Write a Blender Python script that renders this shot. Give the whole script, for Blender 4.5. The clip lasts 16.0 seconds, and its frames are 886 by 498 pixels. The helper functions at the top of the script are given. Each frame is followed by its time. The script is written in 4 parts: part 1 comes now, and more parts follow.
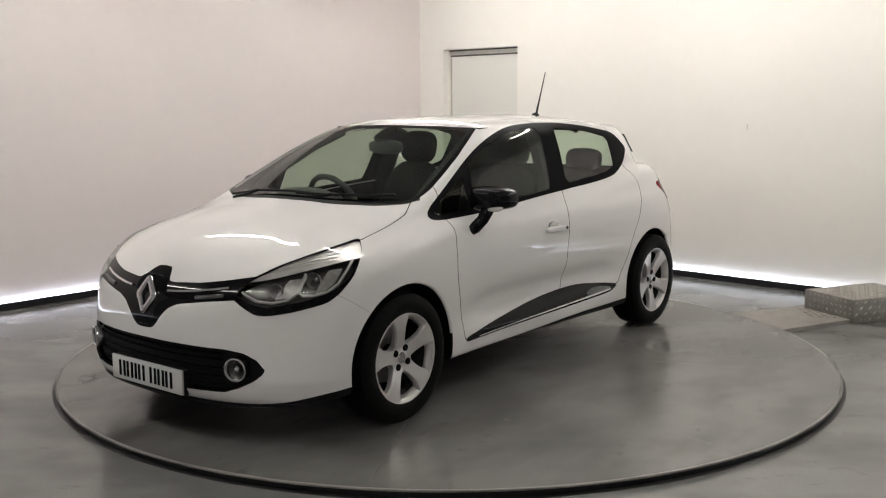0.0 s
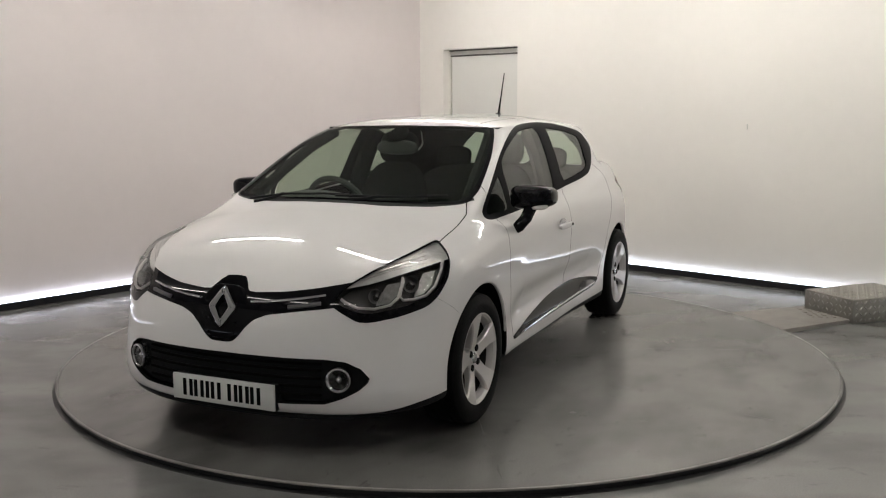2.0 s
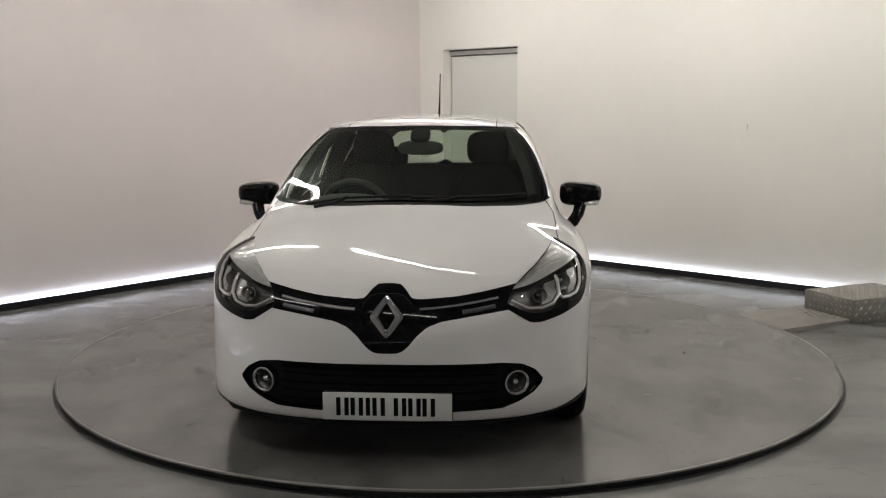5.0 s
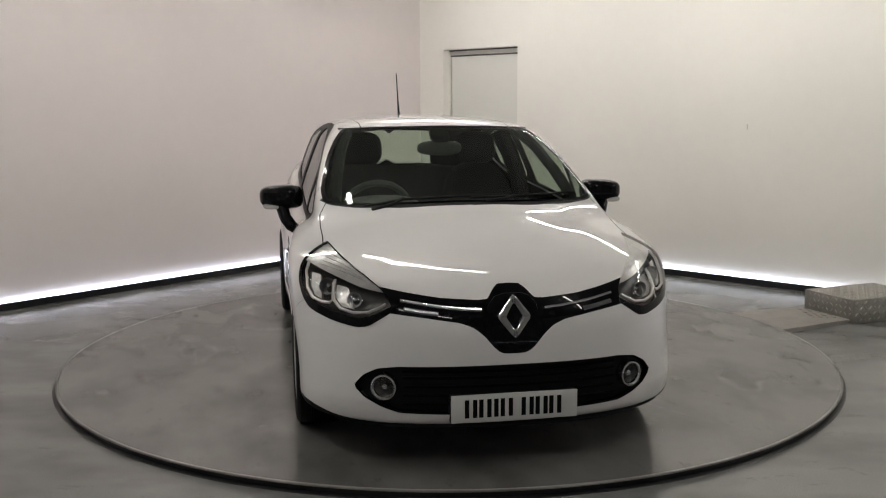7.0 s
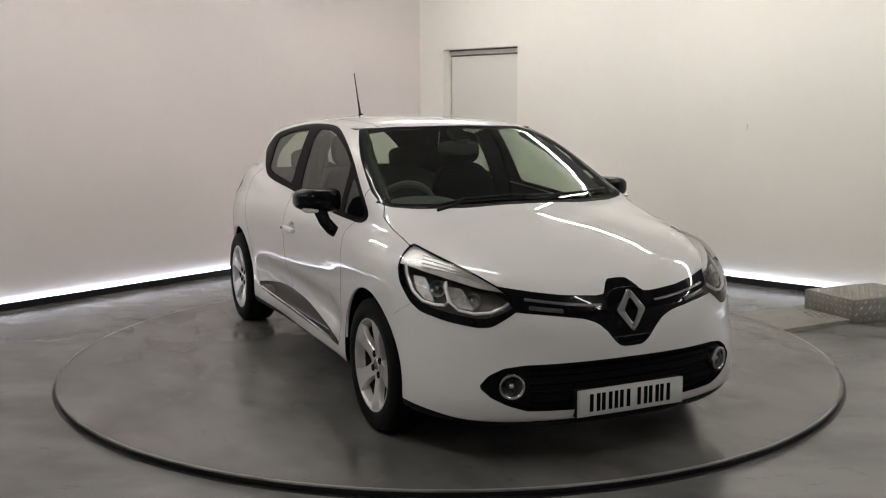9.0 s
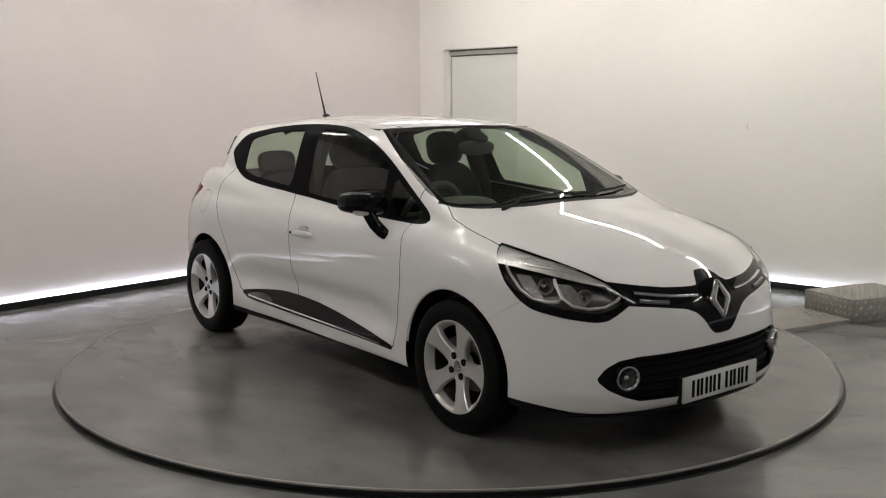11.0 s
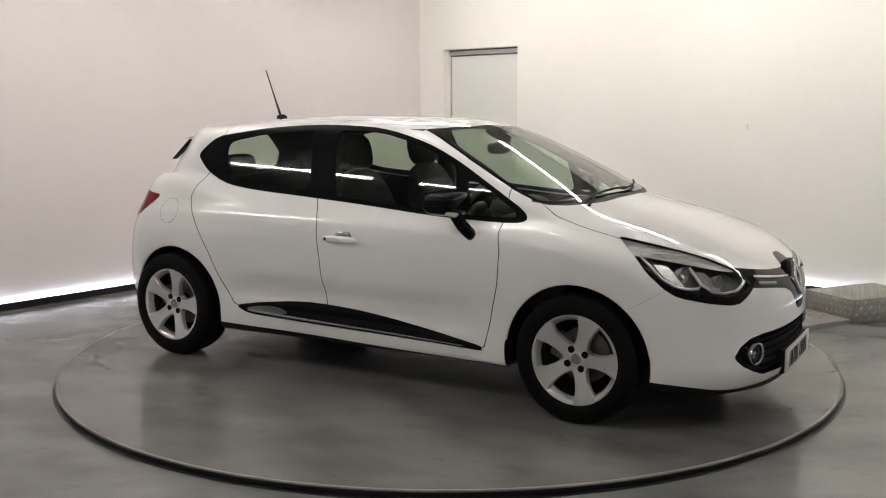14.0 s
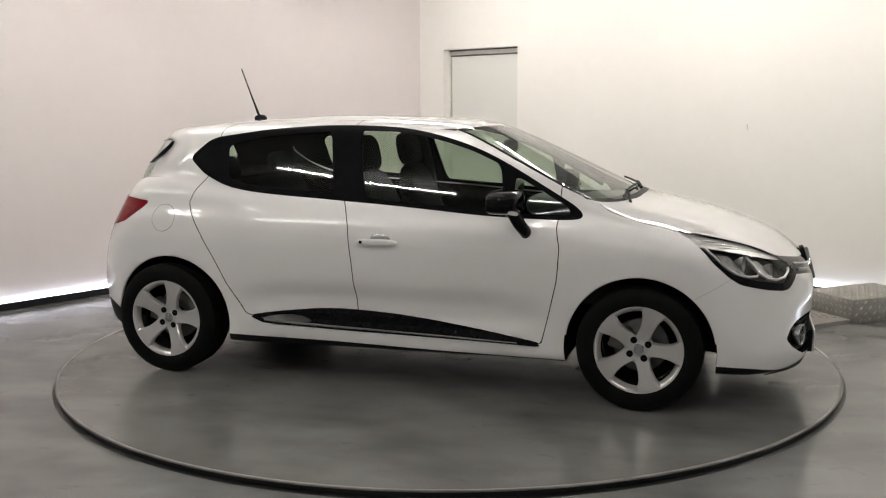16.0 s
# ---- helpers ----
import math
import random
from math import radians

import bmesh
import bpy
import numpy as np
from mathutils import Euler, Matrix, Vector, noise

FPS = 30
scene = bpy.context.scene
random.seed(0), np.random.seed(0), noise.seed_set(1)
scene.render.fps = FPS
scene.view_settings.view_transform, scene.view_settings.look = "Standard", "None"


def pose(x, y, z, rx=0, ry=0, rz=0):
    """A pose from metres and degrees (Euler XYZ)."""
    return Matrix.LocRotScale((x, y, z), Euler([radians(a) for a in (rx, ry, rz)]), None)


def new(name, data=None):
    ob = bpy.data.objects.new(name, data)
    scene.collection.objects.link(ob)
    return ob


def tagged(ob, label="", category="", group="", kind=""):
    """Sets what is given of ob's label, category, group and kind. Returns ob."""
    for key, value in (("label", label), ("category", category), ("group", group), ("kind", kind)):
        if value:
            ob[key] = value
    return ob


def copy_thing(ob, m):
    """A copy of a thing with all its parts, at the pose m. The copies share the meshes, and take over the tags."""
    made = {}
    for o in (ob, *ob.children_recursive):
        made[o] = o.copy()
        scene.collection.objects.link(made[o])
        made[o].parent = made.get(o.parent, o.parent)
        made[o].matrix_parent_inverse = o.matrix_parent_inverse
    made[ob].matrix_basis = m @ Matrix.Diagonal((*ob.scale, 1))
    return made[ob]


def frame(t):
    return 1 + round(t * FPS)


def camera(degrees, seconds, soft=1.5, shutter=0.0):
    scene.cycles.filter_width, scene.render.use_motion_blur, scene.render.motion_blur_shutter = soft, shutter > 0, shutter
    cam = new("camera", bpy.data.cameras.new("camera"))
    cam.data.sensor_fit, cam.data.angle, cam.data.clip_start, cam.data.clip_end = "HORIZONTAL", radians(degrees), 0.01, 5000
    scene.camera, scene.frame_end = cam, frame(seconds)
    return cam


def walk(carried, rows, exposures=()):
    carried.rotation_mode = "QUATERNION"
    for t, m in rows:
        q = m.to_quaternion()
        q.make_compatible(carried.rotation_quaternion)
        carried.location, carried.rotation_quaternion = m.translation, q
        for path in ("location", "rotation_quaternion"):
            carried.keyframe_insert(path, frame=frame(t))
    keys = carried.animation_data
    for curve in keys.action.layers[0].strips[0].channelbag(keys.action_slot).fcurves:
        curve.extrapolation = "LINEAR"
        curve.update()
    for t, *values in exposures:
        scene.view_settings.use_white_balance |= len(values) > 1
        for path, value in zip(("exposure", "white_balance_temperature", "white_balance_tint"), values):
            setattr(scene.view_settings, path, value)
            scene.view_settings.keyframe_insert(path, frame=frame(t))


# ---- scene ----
# ---- camera: fixed on its stand in the corner of the studio ----
EYE = (0.0, -5.794, 1.461)
cam = camera(49.25, 16.0, soft=1.15)
CAM_POSE = Matrix.Translation(EYE) @ pose(0, 0, 0, 90 - 8.352, 0, 0.299) @ pose(0, 0, 0, 0, 0, -0.236)
walk(cam, [(0.0, CAM_POSE), (16.0, CAM_POSE)], exposures=[(0.0, 0.38), (1.5, 0.25), (3.0, 0.16), (3.5, 0.1), (4.0, 0.05), (7.5, 0.03), (9.2, 0.1), (12.5, 0.29), (16.0, 0.49)])

# turn of the table, seconds and degrees of the car's heading
TURN = [(0.0, -127.64), (1.0, -120.82), (2.0, -113.93), (3.0, -107.04), (4.0, -100.15), (5.25, -91.45), (6.5, -82.66), (7.5, -75.64),
        (8.5, -68.62), (9.2, -63.74), (10.25, -56.55), (11.3, -49.40), (12.0, -44.55), (13.0, -37.62), (14.0, -30.70), (15.0, -23.83), (16.0, -16.95)]

# ---- light: fluorescent tubes on the ceiling, a light line behind the skirting; no daylight ----
world = bpy.data.worlds.new("studio_dark")
world.use_nodes = True
world.node_tree.nodes["Background"].inputs[0].default_value = (0.5, 0.5, 0.55, 1)
world.node_tree.nodes["Background"].inputs[1].default_value = 0.02
scene.world = world
TUBE_POWER = 48.5
COVE_POWER = 5.2

# ---- materials ----
def mat(name, color, rough=0.5, metal=0.0, coat=0.0, spec=0.5, var=0.0, scale=3.0, bump=0.0, bscale=200.0, rvar=0.0):
    """A surface with colour, gloss, slow and fine variation and a fine relief."""
    m = bpy.data.materials.new(name)
    m.use_nodes = True
    nt = m.node_tree
    b = nt.nodes["Principled BSDF"]
    b.inputs["Base Color"].default_value = (*color, 1)
    b.inputs["Roughness"].default_value = rough
    b.inputs["Metallic"].default_value = metal
    b.inputs["Coat Weight"].default_value = coat
    b.inputs["Coat Roughness"].default_value = 0.02
    b.inputs["Specular IOR Level"].default_value = spec
    co = nt.nodes.new("ShaderNodeTexCoord")
    if var or rvar:
        n1 = nt.nodes.new("ShaderNodeTexNoise")
        n1.inputs["Scale"].default_value = scale
        n1.inputs["Detail"].default_value = 6
        n2 = nt.nodes.new("ShaderNodeTexNoise")
        n2.inputs["Scale"].default_value = scale * 13
        n2.inputs["Detail"].default_value = 4
        for n in (n1, n2):
            nt.links.new(co.outputs["Object"], n.inputs["Vector"])
        add = nt.nodes.new("ShaderNodeMath")
        add.operation = "MULTIPLY_ADD"
        add.inputs[1].default_value = 0.4
        nt.links.new(n2.outputs[0], add.inputs[0])
        nt.links.new(n1.outputs[0], add.inputs[2])
        if var:
            r = nt.nodes.new("ShaderNodeMapRange")
            r.inputs[1].default_value, r.inputs[2].default_value = 0.45, 0.95
            r.inputs[3].default_value, r.inputs[4].default_value = 1 - var, 1 + var
            nt.links.new(add.outputs[0], r.inputs[0])
            mx = nt.nodes.new("ShaderNodeVectorMath")
            mx.operation = "SCALE"
            mx.inputs[0].default_value = color
            nt.links.new(r.outputs[0], mx.inputs["Scale"])
            nt.links.new(mx.outputs[0], b.inputs["Base Color"])
        if rvar:
            r = nt.nodes.new("ShaderNodeMapRange")
            r.inputs[1].default_value, r.inputs[2].default_value = 0.45, 0.95
            r.inputs[3].default_value, r.inputs[4].default_value = rough - rvar, rough + rvar
            nt.links.new(add.outputs[0], r.inputs[0])
            nt.links.new(r.outputs[0], b.inputs["Roughness"])
    if bump:
        n = nt.nodes.new("ShaderNodeTexNoise")
        n.inputs["Scale"].default_value = bscale
        n.inputs["Detail"].default_value = 3
        bp = nt.nodes.new("ShaderNodeBump")
        bp.inputs["Strength"].default_value = bump
        bp.inputs["Distance"].default_value = 0.01
        nt.links.new(co.outputs["Object"], n.inputs["Vector"])
        nt.links.new(n.outputs[0], bp.inputs["Height"])
        nt.links.new(bp.outputs[0], b.inputs["Normal"])
    return m


def glow(name, color, power):
    m = bpy.data.materials.new(name)
    m.use_nodes = True
    b = m.node_tree.nodes["Principled BSDF"]
    b.inputs["Base Color"].default_value = (0.8, 0.8, 0.8, 1)
    b.inputs["Emission Color"].default_value = (*color, 1)
    b.inputs["Emission Strength"].default_value = power
    return m


def glazing(name, tint, gloss_ior=1.5):
    """Thin glass: tinted clear pane with a fresnel mirror on it."""
    m = bpy.data.materials.new(name)
    m.use_nodes = True
    nt = m.node_tree
    nt.nodes.remove(nt.nodes["Principled BSDF"])
    tr = nt.nodes.new("ShaderNodeBsdfTransparent")
    tr.inputs[0].default_value = (*tint, 1)
    gl = nt.nodes.new("ShaderNodeBsdfGlossy")
    gl.inputs["Roughness"].default_value = 0.015
    lw = nt.nodes.new("ShaderNodeLayerWeight")
    lw.inputs[0].default_value = 0.5
    pw = nt.nodes.new("ShaderNodeMath")
    pw.operation = "POWER"
    pw.inputs[1].default_value = 5.0
    fr = nt.nodes.new("ShaderNodeMath")
    fr.operation = "MULTIPLY_ADD"
    f0 = ((gloss_ior - 1) / (gloss_ior + 1)) ** 2
    fr.inputs[1].default_value, fr.inputs[2].default_value = 1 - f0, f0
    nt.links.new(lw.outputs["Facing"], pw.inputs[0])
    nt.links.new(pw.outputs[0], fr.inputs[0])
    mx = nt.nodes.new("ShaderNodeMixShader")
    nt.links.new(fr.outputs[0], mx.inputs[0])
    nt.links.new(tr.outputs[0], mx.inputs[1])
    nt.links.new(gl.outputs[0], mx.inputs[2])
    nt.links.new(mx.outputs[0], nt.nodes["Material Output"].inputs[0])
    return m


def stained_floor(name, base, dark, light, rough):
    """Grey sealed concrete: clouds, streaks, small dark scuffs and fine relief."""
    m = mat(name, base, rough, spec=0.65)
    nt = m.node_tree
    b = nt.nodes["Principled BSDF"]
    co = nt.nodes.new("ShaderNodeTexCoord")
    def tex(scale, detail, stretch=(1, 1, 1), rough_=0.6):
        mp = nt.nodes.new("ShaderNodeMapping")
        mp.inputs["Scale"].default_value = stretch
        n = nt.nodes.new("ShaderNodeTexNoise")
        n.inputs["Scale"].default_value, n.inputs["Detail"].default_value = scale, detail
        n.inputs["Roughness"].default_value = rough_
        nt.links.new(co.outputs["Object"], mp.inputs[0])
        nt.links.new(mp.outputs[0], n.inputs["Vector"])
        return n.outputs[0]
    def span(src, lo, hi, a, c):
        r = nt.nodes.new("ShaderNodeMapRange")
        r.inputs[1].default_value, r.inputs[2].default_value = lo, hi
        r.inputs[3].default_value, r.inputs[4].default_value = a, c
        nt.links.new(src, r.inputs[0])
        return r.outputs[0]
    def flat(c):
        n = nt.nodes.new("ShaderNodeRGB")
        n.outputs[0].default_value = (*c, 1)
        return n.outputs[0]
    def mix(fac, a, c):
        x = nt.nodes.new("ShaderNodeMix")
        x.data_type = "RGBA"
        nt.links.new(fac, x.inputs[0])
        nt.links.new(a, x.inputs[6])
        nt.links.new(c, x.inputs[7])
        return x.outputs[2]
    col = mix(span(tex(1.0, 4, (1, 1, 1), 0.5), 0.28, 0.72, 0, 1), flat(base), flat(light))
    col = mix(span(tex(1.4, 3, (1, 1.6, 1), 0.5), 0.42, 0.78, 0, 0.95), col, flat(dark))
    col = mix(span(tex(5.5, 7, (1, 2.0, 1), 0.68), 0.6, 0.74, 0, 0.75), col, flat(dark))
    grain = nt.nodes.new("ShaderNodeVectorMath")
    grain.operation = "SCALE"
    nt.links.new(col, grain.inputs[0])
    nt.links.new(span(tex(170, 2), 0.3, 0.7, 0.86, 1.14), grain.inputs["Scale"])
    col = grain.outputs[0]
    nt.links.new(col, b.inputs["Base Color"])
    rg = nt.nodes.new("ShaderNodeMapRange")
    rg.inputs[1].default_value, rg.inputs[2].default_value = 0.3, 0.7
    rg.inputs[3].default_value, rg.inputs[4].default_value = rough - 0.05, rough + 0.045
    nt.links.new(tex(2.2, 4), rg.inputs[0])
    nt.links.new(rg.outputs[0], b.inputs["Roughness"])
    bp = nt.nodes.new("ShaderNodeBump")
    bp.inputs["Strength"].default_value, bp.inputs["Distance"].default_value = 0.06, 0.004
    nt.links.new(tex(5, 0), bp.inputs["Height"])
    nt.links.new(bp.outputs[0], b.inputs["Normal"])
    return m


M_WALL = mat("white_emulsion", (0.84, 0.81, 0.77), 0.55, var=0.025, scale=0.8, bump=0.06, bscale=90)
M_WALL_PINK = mat("pinkish_white_emulsion", (0.84, 0.77, 0.765), 0.55, var=0.025, scale=0.8, bump=0.06, bscale=90)
# grey picked to dim bounce and reflections from the unseen side
M_WALL_BACK = mat("unseen_wall_dimming_grey", (0.31, 0.305, 0.295), 0.6, var=0.04, scale=0.8, bump=0.06, bscale=90)
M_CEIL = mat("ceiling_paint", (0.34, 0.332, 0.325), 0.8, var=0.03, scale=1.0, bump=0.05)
M_FLOOR = stained_floor("sealed_concrete", (0.165, 0.164, 0.16), (0.085, 0.084, 0.082), (0.215, 0.213, 0.209), 0.215)
M_DISC = stained_floor("painted_turntable_plate", (0.15, 0.146, 0.14), (0.07, 0.068, 0.066), (0.2, 0.194, 0.186), 0.205)
M_RIM = mat("shaded_rim_steel", (0.012, 0.012, 0.013), 0.45, var=0.2, scale=6)
M_LIP = mat("turntable_lip_steel", (0.2, 0.19, 0.18), 0.4, metal=0.2, var=0.2, scale=9)
M_SKIRT = mat("black_skirting_paint", (0.006, 0.006, 0.008), 0.5, var=0.2, scale=5)
M_COVE = glow("cove_led", (0.78, 0.85, 1.0), COVE_POWER)
M_TUBE = glow("tube_light", (1.0, 0.968, 0.9), TUBE_POWER)
M_DOOR = mat("door_paint", (0.72, 0.71, 0.68), 0.45, var=0.02, scale=1.5)
M_GAP_SHADE = mat("door_gap_shade", (0.12, 0.11, 0.1), 0.7, var=0.1, scale=8)
M_DOOR_FRAME = mat("door_frame_paint", (0.66, 0.645, 0.61), 0.5, var=0.03, scale=2)
M_ALU_BAR = mat("worn_tread_bars", (0.46, 0.445, 0.41), 0.38, metal=0.9, var=0.1, scale=20)
M_ALU = mat("tread_plate_aluminium", (0.33, 0.315, 0.285), 0.45, metal=0.7, var=0.12, scale=12, bump=0.1, bscale=60)
M_RAMP = mat("ramp_plate", (0.3, 0.28, 0.26), 0.5, metal=0.3, var=0.15, scale=8)

# ---- mesh helpers ----
def mesh_ob(name, verts, faces, material, parent=None, label="", smooth=True, normals=None):
    me = bpy.data.meshes.new(name)
    me.from_pydata([tuple(v) for v in verts], [], [tuple(int(i) for i in f) for f in faces])
    me.materials.append(material)
    if smooth:
        me.polygons.foreach_set("use_smooth", [True] * len(me.polygons))
    me.update()
    if normals is not None:
        me.normals_split_custom_set_from_vertices([tuple(n) for n in normals])
    ob = new(name, me)
    if parent:
        ob.parent = parent
    if label:
        tagged(ob, label)
    return ob


def part(name, bm, material, parent=None, label="", smooth=True, sharp=35):
    bmesh.ops.recalc_face_normals(bm, faces=bm.faces)
    me = bpy.data.meshes.new(name)
    for f in bm.faces:
        f.smooth = smooth
    if smooth:
        for e in bm.edges:
            if len(e.link_faces) == 2 and e.calc_face_angle(0) > radians(sharp):
                e.smooth = False
    bm.to_mesh(me)
    bm.free()
    me.materials.append(material)
    ob = new(name, me)
    if parent:
        ob.parent = parent
    if label:
        tagged(ob, label)
    return ob


def add_box(bm, lo, hi, m=None, bevel=0.0, segs=2):
    r = bmesh.ops.create_cube(bm, size=1)
    vs = r["verts"]
    s = Matrix.Diagonal((hi[0] - lo[0], hi[1] - lo[1], hi[2] - lo[2], 1))
    t = Matrix.Translation([(a + b) / 2 for a, b in zip(lo, hi)])
    bmesh.ops.transform(bm, matrix=(m or Matrix()) @ t @ s, verts=vs)
    if bevel:
        es = list({e for v in vs for e in v.link_edges})
        bmesh.ops.bevel(bm, geom=es, offset=bevel, segments=segs, affect="EDGES", profile=0.5)
    return bm


def box_bm(lo, hi, m=None, bevel=0.0, segs=2):
    return add_box(bmesh.new(), lo, hi, m, bevel, segs)


def lathe_bm(profile, n=48, axis="z", bm=None, m=None):
    """Turns a profile of (radius, height) round the axis."""
    bm = bm or bmesh.new()
    rings = []
    for r, h in profile:
        ring = []
        for k in range(n):
            a = 2 * math.pi * k / n
            p = (r * math.cos(a), r * math.sin(a), h) if axis == "z" else (r * math.cos(a), h, r * math.sin(a))
            ring.append(bm.verts.new((m @ Vector(p)) if m else p))
        rings.append(ring)
    for a, b in zip(rings, rings[1:]):
        for k in range(n):
            bm.faces.new((a[k], a[(k + 1) % n], b[(k + 1) % n], b[k]))
    return bm


def tube_bm(pts, r, n=8, bm=None, closed=False, taper=None):
    """A tube of radius r along points."""
    bm = bm or bmesh.new()
    P = [Vector(p) for p in pts]
    rings = []
    up = Vector((0.13, 0.31, 0.94))
    for i, p in enumerate(P):
        a = P[(i - 1) % len(P)] if closed or i else P[0]
        b = P[(i + 1) % len(P)] if closed or i < len(P) - 1 else P[-1]
        d = (b - a).normalized()
        u = d.cross(up).normalized()
        w = d.cross(u)
        rr = r * (taper[i] if taper else 1)
        rings.append([bm.verts.new(p + rr * (math.cos(2 * math.pi * k / n) * u + math.sin(2 * math.pi * k / n) * w)) for k in range(n)])
    pairs = list(zip(rings, rings[1:])) + ([(rings[-1], rings[0])] if closed else [])
    for a, b in pairs:
        for k in range(n):
            bm.faces.new((a[k], a[(k + 1) % n], b[(k + 1) % n], b[k]))
    if not closed:
        bm.faces.new(rings[0])
        bm.faces.new(rings[-1])
    return bm


def slab_bm(poly, h, m=None, bevel=0.0, hole=None):
    """A plate: outline in x, y, raised by h in z; hole: an inner outline with as many points."""
    bm = bmesh.new()
    def ring(pl, z):
        return [bm.verts.new((x, y, z)) for x, y in pl]
    o0, o1 = ring(poly, 0), ring(poly, h)
    n = len(poly)
    for k in range(n):
        bm.faces.new((o0[k], o0[(k + 1) % n], o1[(k + 1) % n], o1[k]))
    if hole:
        i0, i1 = ring(hole, 0), ring(hole, h)
        for k in range(n):
            j = (k + 1) % n
            bm.faces.new((i0[k], i1[k], i1[j], i0[j]))
            bm.faces.new((o1[k], o1[j], i1[j], i1[k]))
            bm.faces.new((o0[k], i0[k], i0[j], o0[j]))
    else:
        bm.faces.new(o0)
        bm.faces.new(o1)
    if bevel:
        es = [e for e in bm.edges if all(abs(v.co.z - h) < 1e-6 for v in e.verts)]
        bmesh.ops.bevel(bm, geom=es, offset=bevel, segments=2, affect="EDGES", profile=0.5)
    if m:
        bmesh.ops.transform(bm, matrix=m, verts=bm.verts)
    return bm


def round_poly(poly, times=2, q=0.25):
    for _ in range(times):
        out = []
        for (x0, y0), (x1, y1) in zip(poly, poly[1:] + poly[:1]):
            out += [(x0 + q * (x1 - x0), y0 + q * (y1 - y0)), (x1 - q * (x1 - x0), y1 - q * (y1 - y0))]
        poly = out
    return poly


# ---- the studio: a square room, seen from one corner towards the opposite one ----
FLOOR_Z = -0.035
CEIL_Z = 2.68
SIDE = 8.9
CORNER = Vector((-0.297, 4.894, 0))
DIR_A = Vector((-0.652, -0.758, 0)).normalized()      # along the pinkish wall
DIR_B = Vector((0.744, -0.668, 0)).normalized()       # along the wall with the door; the corner is just under square
ROOM = Matrix.Translation(CORNER) @ Matrix(((DIR_B.x, DIR_A.x, 0, 0), (DIR_B.y, DIR_A.y, 0, 0), (0, 0, 1, 0), (0, 0, 0, 1)))
# in room space: u along the door wall, v along the other wall, both from the corner


def structure(ob, label, category):
    return tagged(ob, label, category, kind="structure")


def room_box(name, lo, hi, material, label, category, bevel=0.0):
    return structure(part(name, box_bm(lo, hi, ROOM, bevel), material, smooth=False), label, category)


T = 0.2
D0, D1, DH = 0.342, 1.337, 2.061        # door recess: along the wall, and height over the table's level
room_box("floor", (-T, -T, FLOOR_Z - 0.1), (SIDE + T, SIDE + T, FLOOR_Z), M_FLOOR, "grey sealed concrete floor with stains and scuffs", "floor")
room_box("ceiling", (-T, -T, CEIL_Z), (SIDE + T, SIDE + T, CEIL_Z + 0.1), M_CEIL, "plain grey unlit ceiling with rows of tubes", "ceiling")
wall_d = structure(new("wall_door_side"), "white emulsion wall with a flush door in it", "wall")
for nm, lo, hi in (("wall_panel", (-T, -T, FLOOR_Z), (D0, 0, CEIL_Z)), ("wall_panel", (D1, -T, FLOOR_Z), (SIDE + T, 0, CEIL_Z)),
                   ("wall_panel", (D0, -T, DH), (D1, 0, CEIL_Z))):
    part(nm, box_bm(lo, hi, ROOM), M_WALL, wall_d, smooth=False)
room_box("wall_plain_side", (-T, 0, FLOOR_Z), (0, SIDE + T, CEIL_Z), M_WALL_PINK, "white emulsion wall with a soft pinkish cast", "wall")
# unseen walls that close the room, kept grey to hold light back
room_box("wall_behind_a", (SIDE, 0, FLOOR_Z), (SIDE + T, SIDE + T, CEIL_Z), M_WALL_BACK, "plain unseen wall behind the camera, grey to dim its bounce light", "wall")
room_box("wall_behind_b", (0, SIDE, FLOOR_Z), (SIDE, SIDE + T, CEIL_Z), M_WALL_BACK, "plain unseen wall behind the camera, grey to dim its bounce light", "wall")

# door: a flush leaf at the back of a plain recess, with a slim head frame and dark gaps round it
door = structure(new("door_1"), "flush pale grey door at the back of a plain recess, closed", "door")
BACK = -0.125
part("door_leaf", box_bm((D0 + 0.012, BACK - 0.045, FLOOR_Z + 0.005), (D1 - 0.012, BACK, DH - 0.07), ROOM, 0.003), M_DOOR, door, smooth=False)
part("door_head", box_bm((D0 + 0.003, BACK - 0.05, DH - 0.054), (D1 - 0.003, BACK + 0.012, DH - 0.014), ROOM, 0.003), M_DOOR_FRAME, door, smooth=False)
# dark backing and strips put the shade of the door gaps into colour
part("gap_shade_backing", box_bm((D0 + 0.002, BACK - 0.07, FLOOR_Z + 0.001), (D1 - 0.002, BACK - 0.052, DH - 0.001), ROOM), M_GAP_SHADE, door, "dark backing painted as shade in the gaps round the door", smooth=False)
part("head_shade_strip", box_bm((D0 + 0.003, BACK - 0.03, DH - 0.013), (D1 - 0.003, BACK + 0.03, DH - 0.002), ROOM), M_GAP_SHADE, door, "dark strip painted as the shadow line over the head frame", smooth=False)
part("leaf_shade_strip", box_bm((D0 + 0.003, BACK - 0.03, DH - 0.069), (D1 - 0.003, BACK + 0.006, DH - 0.055), ROOM), M_GAP_SHADE, door, "dark strip painted as the shaded gap over the leaf", smooth=False)

